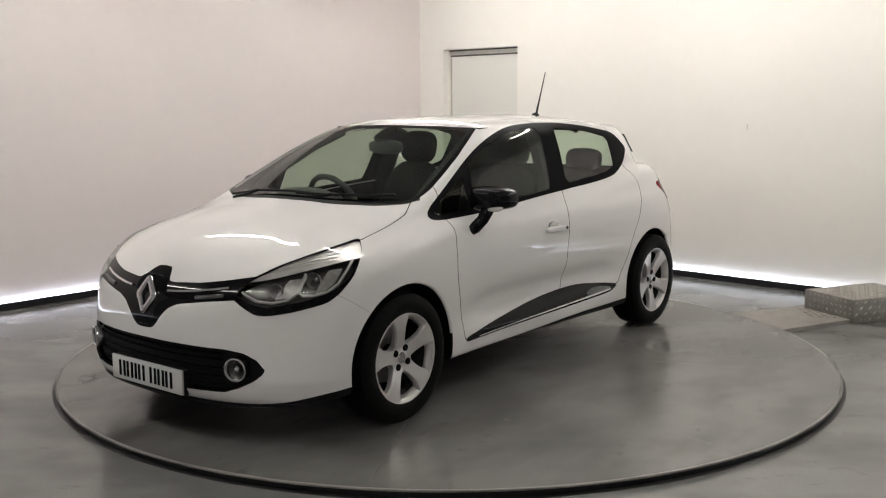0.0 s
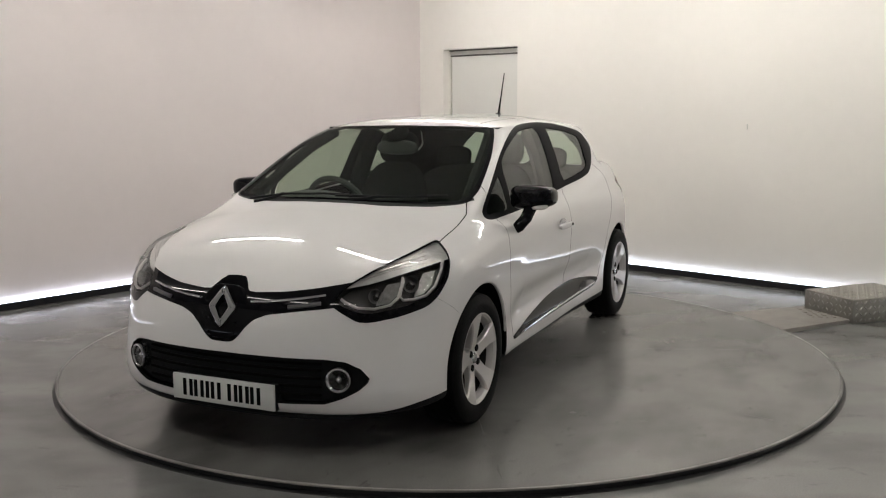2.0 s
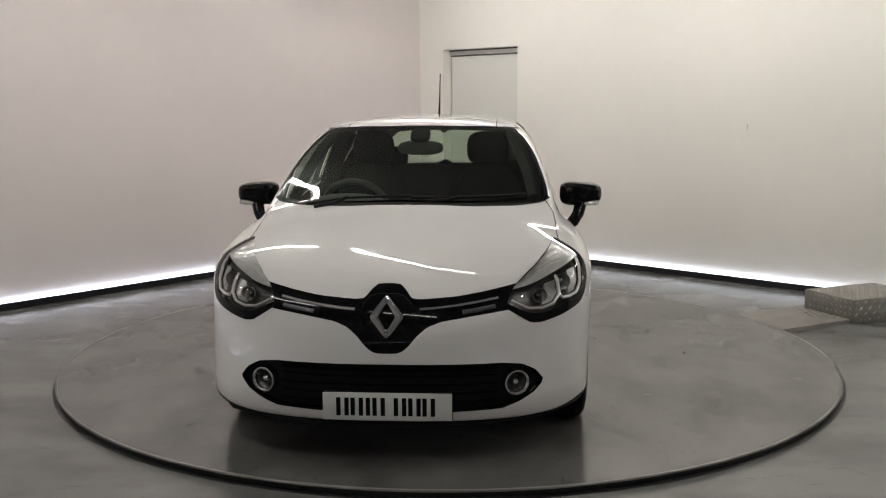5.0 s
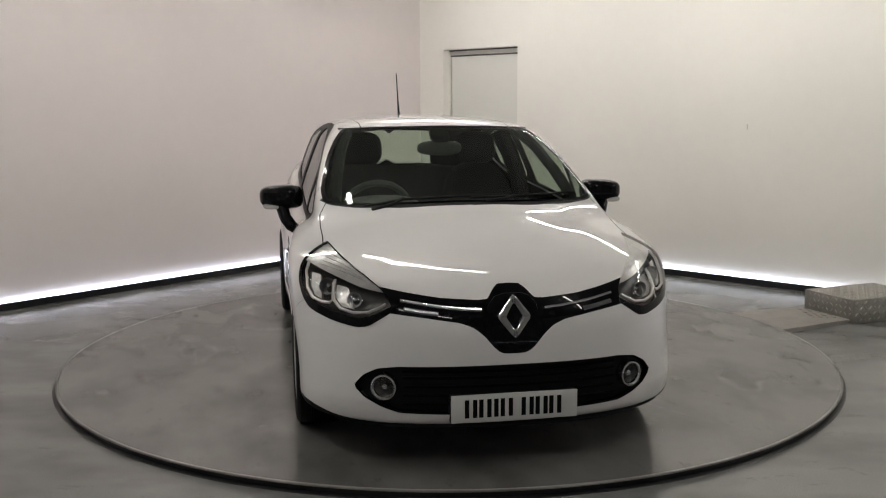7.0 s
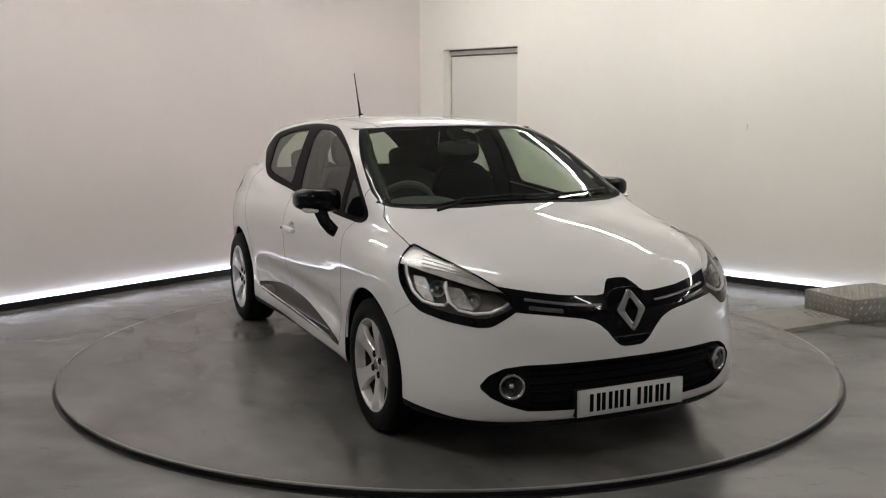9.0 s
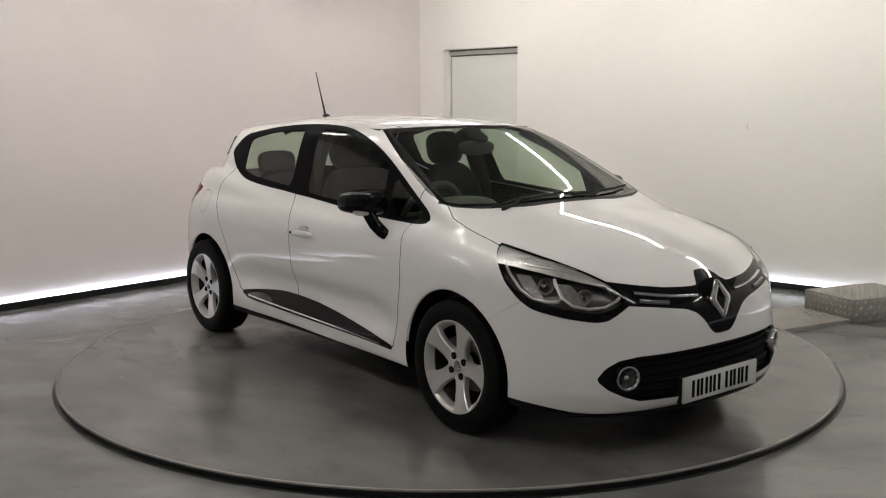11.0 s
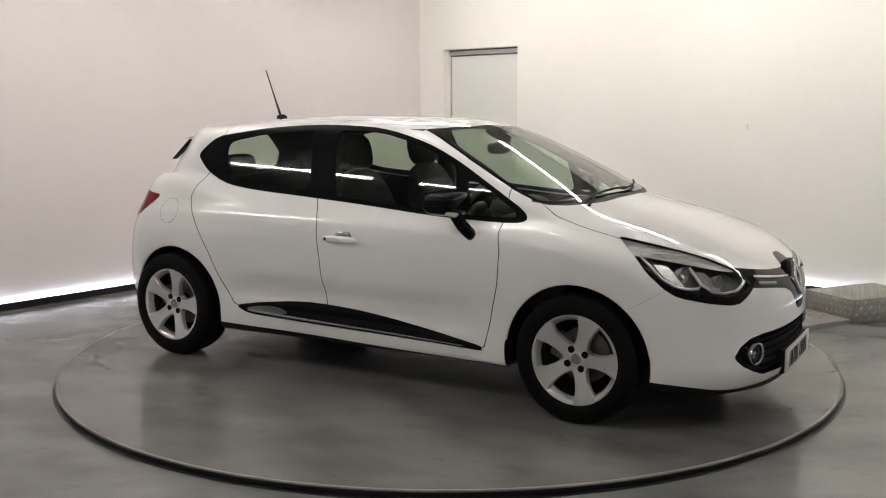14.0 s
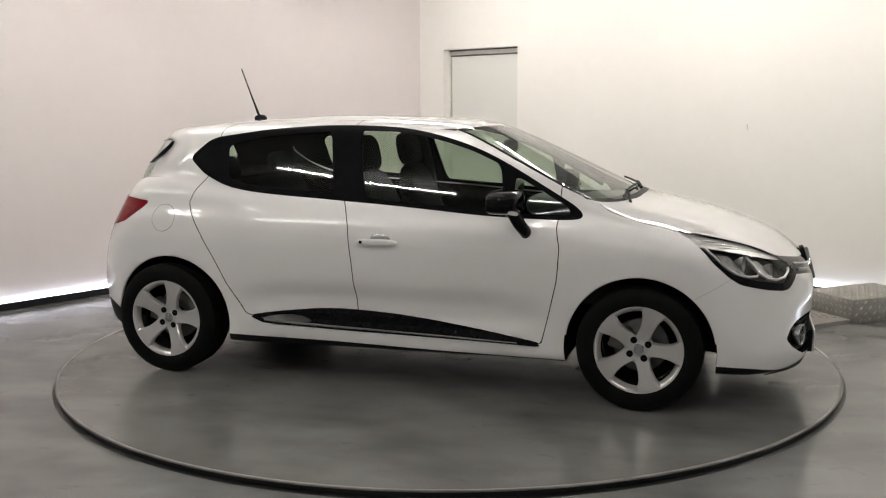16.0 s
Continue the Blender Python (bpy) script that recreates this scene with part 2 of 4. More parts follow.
# black skirting kerbs with a light line behind them
GAP = 0.05
def skirting(name, lo, hi, led_lo, led_hi, label):
    ob = structure(part(name, box_bm(lo, hi, ROOM, 0.003), M_SKIRT, smooth=False), label, "skirting")
    part("light_line", box_bm(led_lo, led_hi, ROOM), M_COVE, ob, "cold white glowing strip", smooth=False)
KH = FLOOR_Z + 0.054
skirting("skirting_door_side", (GAP, GAP, FLOOR_Z), (SIDE - GAP, GAP + 0.015, KH), (GAP, 0.012, FLOOR_Z + 0.045), (SIDE - GAP, 0.034, FLOOR_Z + 0.062), "black skirting board with a glowing strip behind it")
skirting("skirting_plain_side", (GAP, GAP + 0.016, FLOOR_Z), (GAP + 0.015, SIDE - GAP, KH), (0.012, GAP, FLOOR_Z + 0.045), (0.034, SIDE - GAP, FLOOR_Z + 0.062), "black skirting board with a glowing strip behind it")
skirting("skirting_behind_a", (SIDE - GAP - 0.015, GAP + 0.02, FLOOR_Z), (SIDE - GAP, SIDE - GAP, KH), (SIDE - 0.034, GAP, FLOOR_Z + 0.045), (SIDE - 0.012, SIDE - GAP, FLOOR_Z + 0.062), "black skirting board with a glowing strip behind it")
skirting("skirting_behind_b", (GAP + 0.02, SIDE - GAP - 0.015, FLOOR_Z), (SIDE - GAP - 0.02, SIDE - GAP, KH), (GAP, SIDE - 0.034, FLOOR_Z + 0.045), (SIDE - GAP, SIDE - 0.012, FLOOR_Z + 0.062), "black skirting board with a glowing strip behind it")

# ceiling tubes, with a few extra ones as fill light
def batten(m, length=1.5):
    ob = tagged(new("ceiling_light"), "white fluorescent tube fitting on the ceiling, a few added as fill light", "ceiling light", "ceiling lights")
    ob.matrix_world = m
    part("housing", box_bm((-length / 2 - 0.03, -0.03, -0.035), (length / 2 + 0.03, 0.03, 0), None, 0.006), M_CEIL, ob)
    bm = bmesh.new()
    bmesh.ops.create_cone(bm, cap_ends=True, segments=12, radius1=0.02, radius2=0.02, depth=length, matrix=Matrix.Translation((0, 0, -0.056)) @ Matrix.Rotation(math.pi / 2, 4, "Y"))
    part("tube", bm, M_TUBE, ob, "glowing fluorescent tube")
    return ob
# (8.0, 1.33), (6.8, 4.03) and (5.8, 6.73) are added fill, not known fittings
TUBES_AND_FILL = [(1.45, 1.33), (3.65, 1.33), (5.85, 1.33), (8.0, 1.33), (1.45, 4.03), (3.65, 4.03), (6.8, 4.03), (1.35, 6.73), (3.5, 6.73), (5.8, 6.73)]
def tube_pose(u, v):
    return Matrix.Translation(ROOM @ Vector((u, v, CEIL_Z))) @ Matrix.Rotation(math.atan2(DIR_B.y, DIR_B.x), 4, "Z")
first = batten(tube_pose(*TUBES_AND_FILL[0]), 1.65)
for u, v in TUBES_AND_FILL[1:]:
    copy_thing(first, tube_pose(u, v))

# ---- turntable ----
R = 2.249
turntable = tagged(new("turntable"), "round scuffed grey turntable plate with a shade-dark steel rim", "turntable")
n = 160
part("plate", lathe_bm([(0.001, 0), (0.6, 0), (1.2, 0), (1.8, 0), (R - 0.014, 0), (R - 0.014, -0.02)], n), M_DISC, turntable)
part("edge_band", lathe_bm([(R - 0.0135, -0.012), (R - 0.0135, 0.0004), (R - 0.003, 0.0004), (R, -0.0025), (R, -0.008), (R - 0.01, -0.008)], n), M_LIP, turntable, "worn bare steel lip")
# near-black side: the shadow below the lip is in its colour
part("rim", lathe_bm([(R - 0.012, -0.0085), (R - 0.012, FLOOR_Z + 0.003)], n), M_RIM, turntable, "steel side painted black as shadow under the lip")
structure(part("pit_edge", lathe_bm([(R - 0.05, FLOOR_Z + 0.002), (R + 0.012, FLOOR_Z + 0.002), (R + 0.016, FLOOR_Z)], n), M_RIM), "dark steel ring round the turntable's pit", "ring")

M_SCUFF = mat("dark_scuff", (0.045, 0.041, 0.038), 0.6, var=0.2, scale=40)
rnd = random.Random(5)
for deg, r0, r1 in ((29.6, 1.4, 2.0), (70.9, 1.0, 2.2), (111.2, 1.2, 2.08)):
    c, sn = math.cos(radians(deg)), math.sin(radians(deg))
    r, off = r0, 0.0
    while r < r1:
        # one unbroken stretch of the seam
        bm = bmesh.new()
        rows = []
        for _ in range(rnd.randint(3, 5)):
            w0 = rnd.choice((0.0015, 0.003, 0.006, 0.009))
            off = 0.6 * off + rnd.uniform(-0.004, 0.004)
            rows.append([bm.verts.new((r * c - y * sn, r * sn + y * c, 0.0012)) for y in (off - w0, off + w0)])
            r += rnd.uniform(0.02, 0.06)
        for p, q in zip(rows, rows[1:]):
            bm.faces.new((p[0], q[0], q[1], p[1]))
        part("seam", bm, M_SCUFF, turntable, "thin broken dark seam", smooth=False)
        r += rnd.uniform(0.01, 0.04)
for x, y, rx in ((0.938, 1.072, 0.016), (1.296, -1.125, 0.02), (1.35, -1.06, 0.014), (1.41, -1.0, 0.01), (0.6, -1.36, 0.024), (0.55, -1.4, 0.015), (0.65, -1.35, 0.018), (0.7, -1.31, 0.011), (0.57, -1.31, 0.01)):
    bm = bmesh.new()
    bm.faces.new([bm.verts.new((x + rx * (1 + 0.25 * math.sin(3 * k)) * math.cos(k * 0.628), y + 1.1 * rx * math.sin(k * 0.628), 0.0014)) for k in range(10)])
    part("mark", bm, M_SCUFF, turntable, "small dark mark", smooth=False)

floor_ob = bpy.data.objects["floor"]
for x, y, rx in ((-1.82, -1.78, 0.012), (-1.78, -1.775, 0.006), (-1.72, -1.76, 0.008), (-1.9, -1.79, 0.009)):
    bm = bmesh.new()
    bm.faces.new([bm.verts.new((x + rx * (1 + 0.3 * math.sin(2.3 * k)) * math.cos(k * 0.628), y + 1.1 * rx * math.sin(k * 0.628), FLOOR_Z + 0.0014)) for k in range(10)])
    part("mark", bm, M_SCUFF, floor_ob, "small dark mark on the concrete", smooth=False)

# ---- tread-plate box and the cover plate beside it ----
def tread_bar(parent):
    """One raised lozenge of the tread pattern."""
    bm = bmesh.new()
    v = [bm.verts.new((0.0175 * k, 0.006 * j, -0.0005)) for k, j in ((-1, 0), (0, 1), (1, 0), (0, -1))]
    t = [bm.verts.new((0.011 * k, 0.0025 * j, 0.0042)) for k, j in ((-1, 0), (0, 1), (1, 0), (0, -1))]
    for k in range(4):
        bm.faces.new((v[k], v[(k + 1) % 4], t[(k + 1) % 4], t[k]))
    bm.faces.new(t)
    return part("tread_bar", bm, M_ALU_BAR, parent, smooth=False)


def tread_box():
    ob = tagged(new("tread_plate_box"), "low bare aluminium tread-plate box standing on the floor", "box")
    ob.matrix_world = pose(2.79, 0.745, FLOOR_Z, 0, 0, 23)
    L, Wd, Hh = 0.66, 0.46, 0.17
    part("case", box_bm((0, 0, 0), (L, Wd, Hh), None, 0.006, 2), M_ALU, ob)
    first = tread_bar(ob)
    step = 0.0415
    def bar(p, w, alt):
        m = Matrix.Translation(p) @ w.to_track_quat("Z", "Y").to_matrix().to_4x4() @ Matrix.Rotation(radians(45 if alt else -45), 4, "Z")
        q = new("tread_bar", first.data)
        q.parent, q.matrix_basis = ob, m
    for i in range(15):
        for j in range(10):
            bar(Vector((0.03 + i * step, 0.03 + j * step, Hh)), Vector((0, 0, 1)), (i + j) % 2)
        for j in range(4):
            bar(Vector((0.03 + i * step, 0, 0.022 + j * step)), Vector((0, -1, 0)), (i + j) % 2)
    for i in range(10):
        for j in range(4):
            bar(Vector((0, 0.03 + i * step, 0.022 + j * step)), Vector((-1, 0, 0)), (i + j) % 2)
    first.matrix_basis = pose(0.642, 0.012, Hh)
    return ob


tread_box()

# low cover plate between the turntable and the box
arc = [((R + 0.014) * math.cos(radians(d)), (R + 0.014) * math.sin(radians(d))) for d in (12.0, 14, 18, 20, 22, 24, 26.5)]
cover = [(2.775, 0.765)] + [(2.69, 1.26)] + arc[::-1]
tagged(part("cover_plate", slab_bm(cover, 0.03, Matrix.Translation((0, 0, FLOOR_Z)), 0.003), M_RAMP, smooth=False), "flat grey cover plate on the floor beside the turntable", "plate")

cover_ob = bpy.data.objects["cover_plate"]
bar_mesh = bpy.data.objects["tread_bar"].data.copy()
bar_mesh.materials[0] = M_RAMP
for i in range(9):
    for j in range(8):
        p = Vector((2.70 - 0.048 * i, 0.83 + 0.05 * j + 0.006 * i, FLOOR_Z + 0.0302))
        if p.x * p.x + p.y * p.y < (R + 0.05) ** 2 or p.x > 2.76 - (p.y - 0.8) * 0.2 or p.y < 0.60 + (p.x - 2.29) * 0.47 + 0.02 or p.y > 1.17 or p.x < 2.52:
            continue
        q = new("tread_bar", bar_mesh)
        q.parent = cover_ob
        q.matrix_basis = Matrix.Translation(p) @ Matrix.Rotation(radians(45 if (i + j) % 2 else -45), 4, "Z")

# small fixing left on the door wall
fix = tagged(part("wall_fixing", box_bm((-0.003, -0.012, -0.022), (0.003, 0, 0.022), Matrix.Translation(ROOM @ Vector((3.78, 0.011, 1.287))) @ Matrix.Rotation(math.atan2(DIR_B.y, DIR_B.x), 4, "Z"), 0.002), M_DOOR_FRAME), "small grey fixing stub on the white wall", "fixing")

# ---- car materials ----
M_PAINT = mat("white_car_paint", (0.745, 0.727, 0.723), 0.5, coat=1.0, spec=0.08, var=0.01, scale=2.0)
M_BLACK = mat("gloss_black_trim", (0.004, 0.004, 0.005), 0.025, spec=0.16, var=0.15, scale=30)
M_SURROUND = mat("satin_black_window_trim", (0.006, 0.006, 0.007), 0.35, spec=0.012, var=0.15, scale=30)
M_PLASTIC = mat("black_textured_plastic", (0.008, 0.008, 0.009), 0.55, spec=0.12, var=0.15, scale=20, bump=0.15, bscale=400)
M_LINER = mat("black_inner_lining", (0.005, 0.005, 0.005), 0.9, spec=0.05, var=0.2, scale=8)
M_RUBBER = mat("tyre_rubber", (0.005, 0.005, 0.005), 0.6, spec=0.08, var=0.25, scale=14, bump=0.2, bscale=150)
M_ALLOY = mat("silver_alloy", (0.6, 0.58, 0.57), 0.33, metal=0.6, coat=0.35, var=0.05, scale=10)
M_BRAKE = mat("brake_steel", (0.2, 0.19, 0.18), 0.45, metal=0.8, var=0.25, scale=18)
M_EMBLEM = mat("emblem_chrome", (0.5, 0.5, 0.51), 0.12, metal=1.0, var=0.05, scale=30)
M_CHROME = mat("chrome", (0.7, 0.7, 0.71), 0.09, metal=1.0, var=0.03, scale=25)
M_SATIN = mat("satin_silver", (0.5, 0.5, 0.51), 0.22, metal=1.0, var=0.05, scale=25)
M_TRIM_BLADE = mat("dark_satin_blade", (0.2, 0.2, 0.205), 0.3, metal=0.9, var=0.1, scale=30)
M_LAMP_HOUSE = mat("lamp_housing_grey", (0.05, 0.048, 0.047), 0.3, metal=0.3, var=0.25, scale=35)
M_LAMP_SILVER = mat("lamp_bright_silver", (0.6, 0.59, 0.58), 0.3, metal=0.55, var=0.12, scale=30, bump=0.15, bscale=60)
M_LAMP_DARK = mat("lamp_bezel_grey", (0.035, 0.034, 0.034), 0.25, coat=0.4, var=0.2, scale=40)
M_GLASS = glazing("green_tint_glass", (0.72, 0.80, 0.71))
M_SIDE_GLASS = glazing("side_window_glass", (0.62, 0.70, 0.61))
M_LENS = glazing("clear_lamp_lens", (0.93, 0.93, 0.93), 1.45)
M_CHAMBER = mat("lamp_chamber_grey", (0.3, 0.295, 0.29), 0.3, metal=0.6, var=0.3, scale=40, bump=0.2, bscale=50)
M_RED = mat("red_lamp_lens", (0.2, 0.004, 0.009), 0.12, spec=0.14, var=0.25, scale=60)
M_AMBER = mat("clear_indicator", (0.6, 0.58, 0.55), 0.2, coat=0.6, metal=0.3, var=0.1, scale=60)
M_FABRIC = mat("dark_seat_fabric", (0.02, 0.02, 0.021), 0.9, spec=0.1, var=0.25, scale=10, bump=0.06, bscale=120)
M_DASH = mat("grained_dashboard", (0.04, 0.04, 0.041), 0.6, var=0.2, scale=15, bump=0.2, bscale=300)
M_PLATE = mat("plate_white", (0.62, 0.62, 0.6), 0.35, var=0.03, scale=20)
M_INK = mat("plate_black", (0.004, 0.004, 0.004), 0.6, spec=0.05)
M_HEAD = mat("grey_headlining", (0.3, 0.29, 0.28), 0.9, var=0.08, scale=10)

# ---- car body form: smooth solid, x forward, y to the car's left, z up ----
def curve(pts):
    """Smooth curve through (a, b) pairs, as a function on arrays."""
    a = np.array([p[0] for p in pts], float)
    b = np.array([p[1] for p in pts], float)
    d = np.gradient(b, a)
    def f(x):
        x = np.clip(x, a[0], a[-1])
        i = np.clip(np.searchsorted(a, x) - 1, 0, len(a) - 2)
        h = a[i + 1] - a[i]
        t = (x - a[i]) / h
        return ((2 * t**3 - 3 * t**2 + 1) * b[i] + (t**3 - 2 * t**2 + t) * h * d[i]
                + (3 * t**2 - 2 * t**3) * b[i + 1] + (t**3 - t**2) * h * d[i + 1])
    return f


def smax(a, b, r):
    h = np.clip(0.5 + 0.5 * (a - b) / r, 0, 1)
    return b + (a - b) * h + r * h * (1 - h)


BONNET = curve([(0.6, 1.045), (1.0, 1.02), (1.24, 0.992), (1.41, 0.96), (1.59, 0.917), (1.76, 0.862), (1.94, 0.786), (2.03, 0.734), (2.09, 0.69), (2.2, 0.56)])
BELT = curve([(-2.1, 1.0), (-1.8, 1.03), (-1.5, 1.075), (-1.2, 1.07), (-0.9, 1.02), (-0.5, 0.968), (0, 0.932), (0.5, 0.908), (0.9, 0.905), (1.15, 0.93)])
NOSE = curve([(0.1, 2.0), (0.18, 2.085), (0.25, 2.115), (0.35, 2.122), (0.45, 2.12), (0.58, 2.113), (0.68, 2.085), (0.76, 2.03), (0.9, 1.9)])
TAIL = curve([(0.1, -1.8), (0.25, -1.9), (0.4, -1.945), (0.6, -1.945), (0.75, -1.905), (0.95, -1.795), (1.1, -1.74), (1.3, -1.69), (1.42, -1.68)])
PLAN = curve([(-2.0, 0.73), (-1.75, 0.79), (-1.3, 0.845), (-0.9, 0.845), (-0.4, 0.828), (0.2, 0.824), (0.7, 0.83), (1.0, 0.848), (1.3, 0.862), (1.6, 0.848), (1.8, 0.812), (2.1, 0.73)])
FLANK = curve([(0.1, -0.06), (0.2, -0.02), (0.25, -0.01), (0.3, -0.007), (0.36, -0.007), (0.45, -0.006), (0.55, -0.003), (0.66, 0.0), (0.78, -0.002), (0.86, -0.021), (0.92, -0.052), (1.0, -0.085), (1.1, -0.14), (1.2, -0.2)])
SCREEN = curve([(-0.3, 1.6), (0.2, 1.44), (0.387, 1.366), (0.62, 1.268), (0.78, 1.196), (0.94, 1.121), (1.1, 1.046), (1.24, 0.985), (1.5, 0.86), (2.6, 0.3)])
ROOF = curve([(-2.0, 1.26), (-1.72, 1.322), (-1.6, 1.342), (-1.36, 1.366), (-1.16, 1.384), (-0.89, 1.402), (-0.6, 1.416), (-0.23, 1.414), (0.12, 1.402), (0.4, 1.382), (0.8, 1.35)])
CABIN = curve([(0.8, 0.79), (0.93, 0.748), (1.0, 0.727), (1.1, 0.692), (1.2, 0.653), (1.3, 0.607), (1.38, 0.565), (1.45, 0.52)])
CABIN_PLAN = curve([(-2.0, -0.13), (-1.6, -0.055), (-1.2, -0.012), (-0.6, 0.004), (0.0, 0.006), (0.5, 0.0), (0.9, -0.01), (1.3, -0.03)])
UNDER = curve([(-2.0, 0.3), (-1.7, 0.24), (-1.4, 0.215), (0, 0.205), (1.5, 0.215), (1.9, 0.2), (2.15, 0.2)])


HATCH = curve([(0.7, -1.95), (0.95, -1.9), (1.1, -1.835), (1.2, -1.755), (1.3, -1.665), (1.45, -1.54)])


def body(x, y, z):
    """Negative inside the car's body."""
    w = np.abs(y)
    y2 = y * y
    out = 0.02 * np.logaddexp(0, (w - 0.42) / 0.02)          # crease along the bonnet
    bon = BONNET(x) - 0.17 * y2 + 0.06 * out - 0.18 * out * out
    side = w - PLAN(x) - FLANK(z)
    hollow = np.exp(-((z - 0.43) / np.where(z > 0.43, 0.1, 0.085)) ** 2) * np.clip((0.95 - np.abs(x)) / 0.35, 0, 1)
    side = side + 0.032 * hollow * hollow * (3 - 2 * hollow)
    mid = np.clip((x - 0.75) / 0.4, 0, 1)
    mid = mid * mid * (3 - 2 * mid)
    deck = BELT(np.minimum(x, 1.15)) * (1 - mid) + bon * mid
    front = x - NOSE(z) + (0.2 + 0.08 * np.clip((z - 0.3) / 0.25, 0, 1)) * y2 + 0.42 * y2 * y2
    rear = TAIL(z) - x + 0.25 * y2 + 0.22 * y2 * y2
    low = smax(side, (z - deck) * 0.9, 0.07)
    low = smax(low, front, 0.09)
    low = smax(low, rear, 0.12)
    low = smax(low, UNDER(x) - z, 0.03)
    cab = smax(w - CABIN(z) - CABIN_PLAN(x), (z - ROOF(x) + 0.10 * y2 + 0.22 * y2 * y2), 0.07)
    cab = smax(cab, (z - SCREEN(x) + 0.15 * y2) * 0.9, 0.035)
    cab = smax(cab, HATCH(z) - x + 1.05 * y2 + 0.2 * y2 * y2, 0.06)
    cab = np.maximum(cab, np.maximum(0.7 - z, x - 1.4))
    return -smax(-low, -cab, 0.035)


def surface_nets(h=0.018):
    """The body's skin as triangles, with vertices drawn onto the smooth solid and its own normals."""
    xs = np.arange(-2.06, 2.2, h)
    ys = (np.arange(-52, 53)) * h
    zs = np.arange(0.1, 1.5, h)
    X, Y, Z = np.meshgrid(xs, ys, zs, indexing="ij")
    g = body(X, Y, Z)
    s = g < 0
    nx, ny, nz = s.shape
    cells = np.zeros((nx - 1, ny - 1, nz - 1), int)
    for a in (0, 1):
        for b in (0, 1):
            for c in (0, 1):
                cells += s[a:nx - 1 + a, b:ny - 1 + b, c:nz - 1 + c]
    act = (cells > 0) & (cells < 8)
    idx = -np.ones(act.shape, int)
    idx[act] = np.arange(act.sum())
    i, j, k = np.nonzero(act)
    P = np.stack([xs[i] + h / 2, ys[j] + h / 2, zs[k] + h / 2], 1)
    def grad(P):
        e = 1e-4
        return np.stack([(body(*(P + d).T) - body(*(P - d).T)) / (2 * e) for d in np.eye(3) * e], 1)
    for _ in range(6):
        G = grad(P)
        P = P - np.clip((body(*P.T) / (G * G).sum(1)), -0.02, 0.02)[:, None] * G * 0.9
    F = []
    for ax in range(3):
        sl0 = [slice(None)] * 3
        sl1 = [slice(None)] * 3
        sl0[ax], sl1[ax] = slice(0, -1), slice(1, None)
        ch = s[tuple(sl0)] != s[tuple(sl1)]
        inside = s[tuple(sl0)]
        q = np.argwhere(ch)
        o = [a for a in range(3) if a != ax]
        ok = (q[:, o[0]] > 0) & (q[:, o[1]] > 0) & (q[:, o[0]] < s.shape[o[0]] - 1) & (q[:, o[1]] < s.shape[o[1]] - 1)
        q = q[ok]
        flip = inside[tuple(q.T)]
        def cell(d0, d1):
            c = q.copy()
            c[:, o[0]] += d0
            c[:, o[1]] += d1
            return idx[tuple(c.T)]
        quad = np.stack([cell(-1, -1), cell(0, -1), cell(0, 0), cell(-1, 0)], 1)
        quad[~flip if ax != 1 else flip] = quad[~flip if ax != 1 else flip][:, ::-1]
        F.append(quad)
    F = np.concatenate(F)
    tri = np.concatenate([F[:, [0, 1, 2]], F[:, [0, 2, 3]]])
    G = grad(P)
    fn = np.cross(P[tri[:, 1]] - P[tri[:, 0]], P[tri[:, 2]] - P[tri[:, 0]])
    wrong = (fn * G[tri[:, 0]]).sum(1) < 0
    tri[wrong] = tri[wrong][:, ::-1]
    N = G / np.linalg.norm(G, axis=1)[:, None]
    return np.concatenate([P, N], 1), tri


def cut(mesh, g):
    """Splits a mesh along g = 0: (the part where g < 0, the rest)."""
    V, F = mesh
    if len(F) == 0:
        return mesh, mesh
    d = g(V[:, 0], V[:, 1], V[:, 2])
    d = np.where(np.abs(d) < 1e-7, 1e-7, d)
    neg = d < 0
    cnt = neg[F].sum(1)
    out_n, out_p = [F[cnt == 3]], [F[cnt == 0]]
    newV, nbase = [], len(V)
    for want, side in ((1, True), (2, False)):
        T3 = F[cnt == want]
        if not len(T3):
            continue
        lone = (neg[T3] == side).argmax(1)
        r = np.arange(len(T3))
        a, b, c = T3[r, lone], T3[r, (lone + 1) % 3], T3[r, (lone + 2) % 3]
        def mid(p, q):
            lo, hi = np.minimum(p, q), np.maximum(p, q)
            t = (d[lo] / (d[lo] - d[hi]))[:, None]
            return V[lo] + (V[hi] - V[lo]) * t
        m1, m2 = mid(a, b), mid(a, c)
        i1 = nbase + np.arange(len(T3))
        i2 = i1 + len(T3)
        newV += [m1, m2]
        nbase += 2 * len(T3)
        tip = np.stack([a, i1, i2], 1)
        rest = np.concatenate([np.stack([i1, b, c], 1), np.stack([i1, c, i2], 1)])
        (out_n if side else out_p).append(tip)
        (out_p if side else out_n).append(rest)
    W = np.concatenate([V] + newV) if newV else V
    return pack((W, np.concatenate(out_n))), pack((W, np.concatenate(out_p)))


def pack(mesh):
    V, F = mesh
    if len(F) == 0:
        return V[:0], F
    key = np.round(V[:, :3] * 2e5).astype(np.int64)
    _, firsts, inv = np.unique(key, axis=0, return_index=True, return_inverse=True)
    inv = inv.reshape(-1)
    F = inv[F]
    F = F[(F[:, 0] != F[:, 1]) & (F[:, 1] != F[:, 2]) & (F[:, 0] != F[:, 2])]
    used, F2 = np.unique(F, return_inverse=True)
    return V[firsts][used], F2.reshape(F.shape)


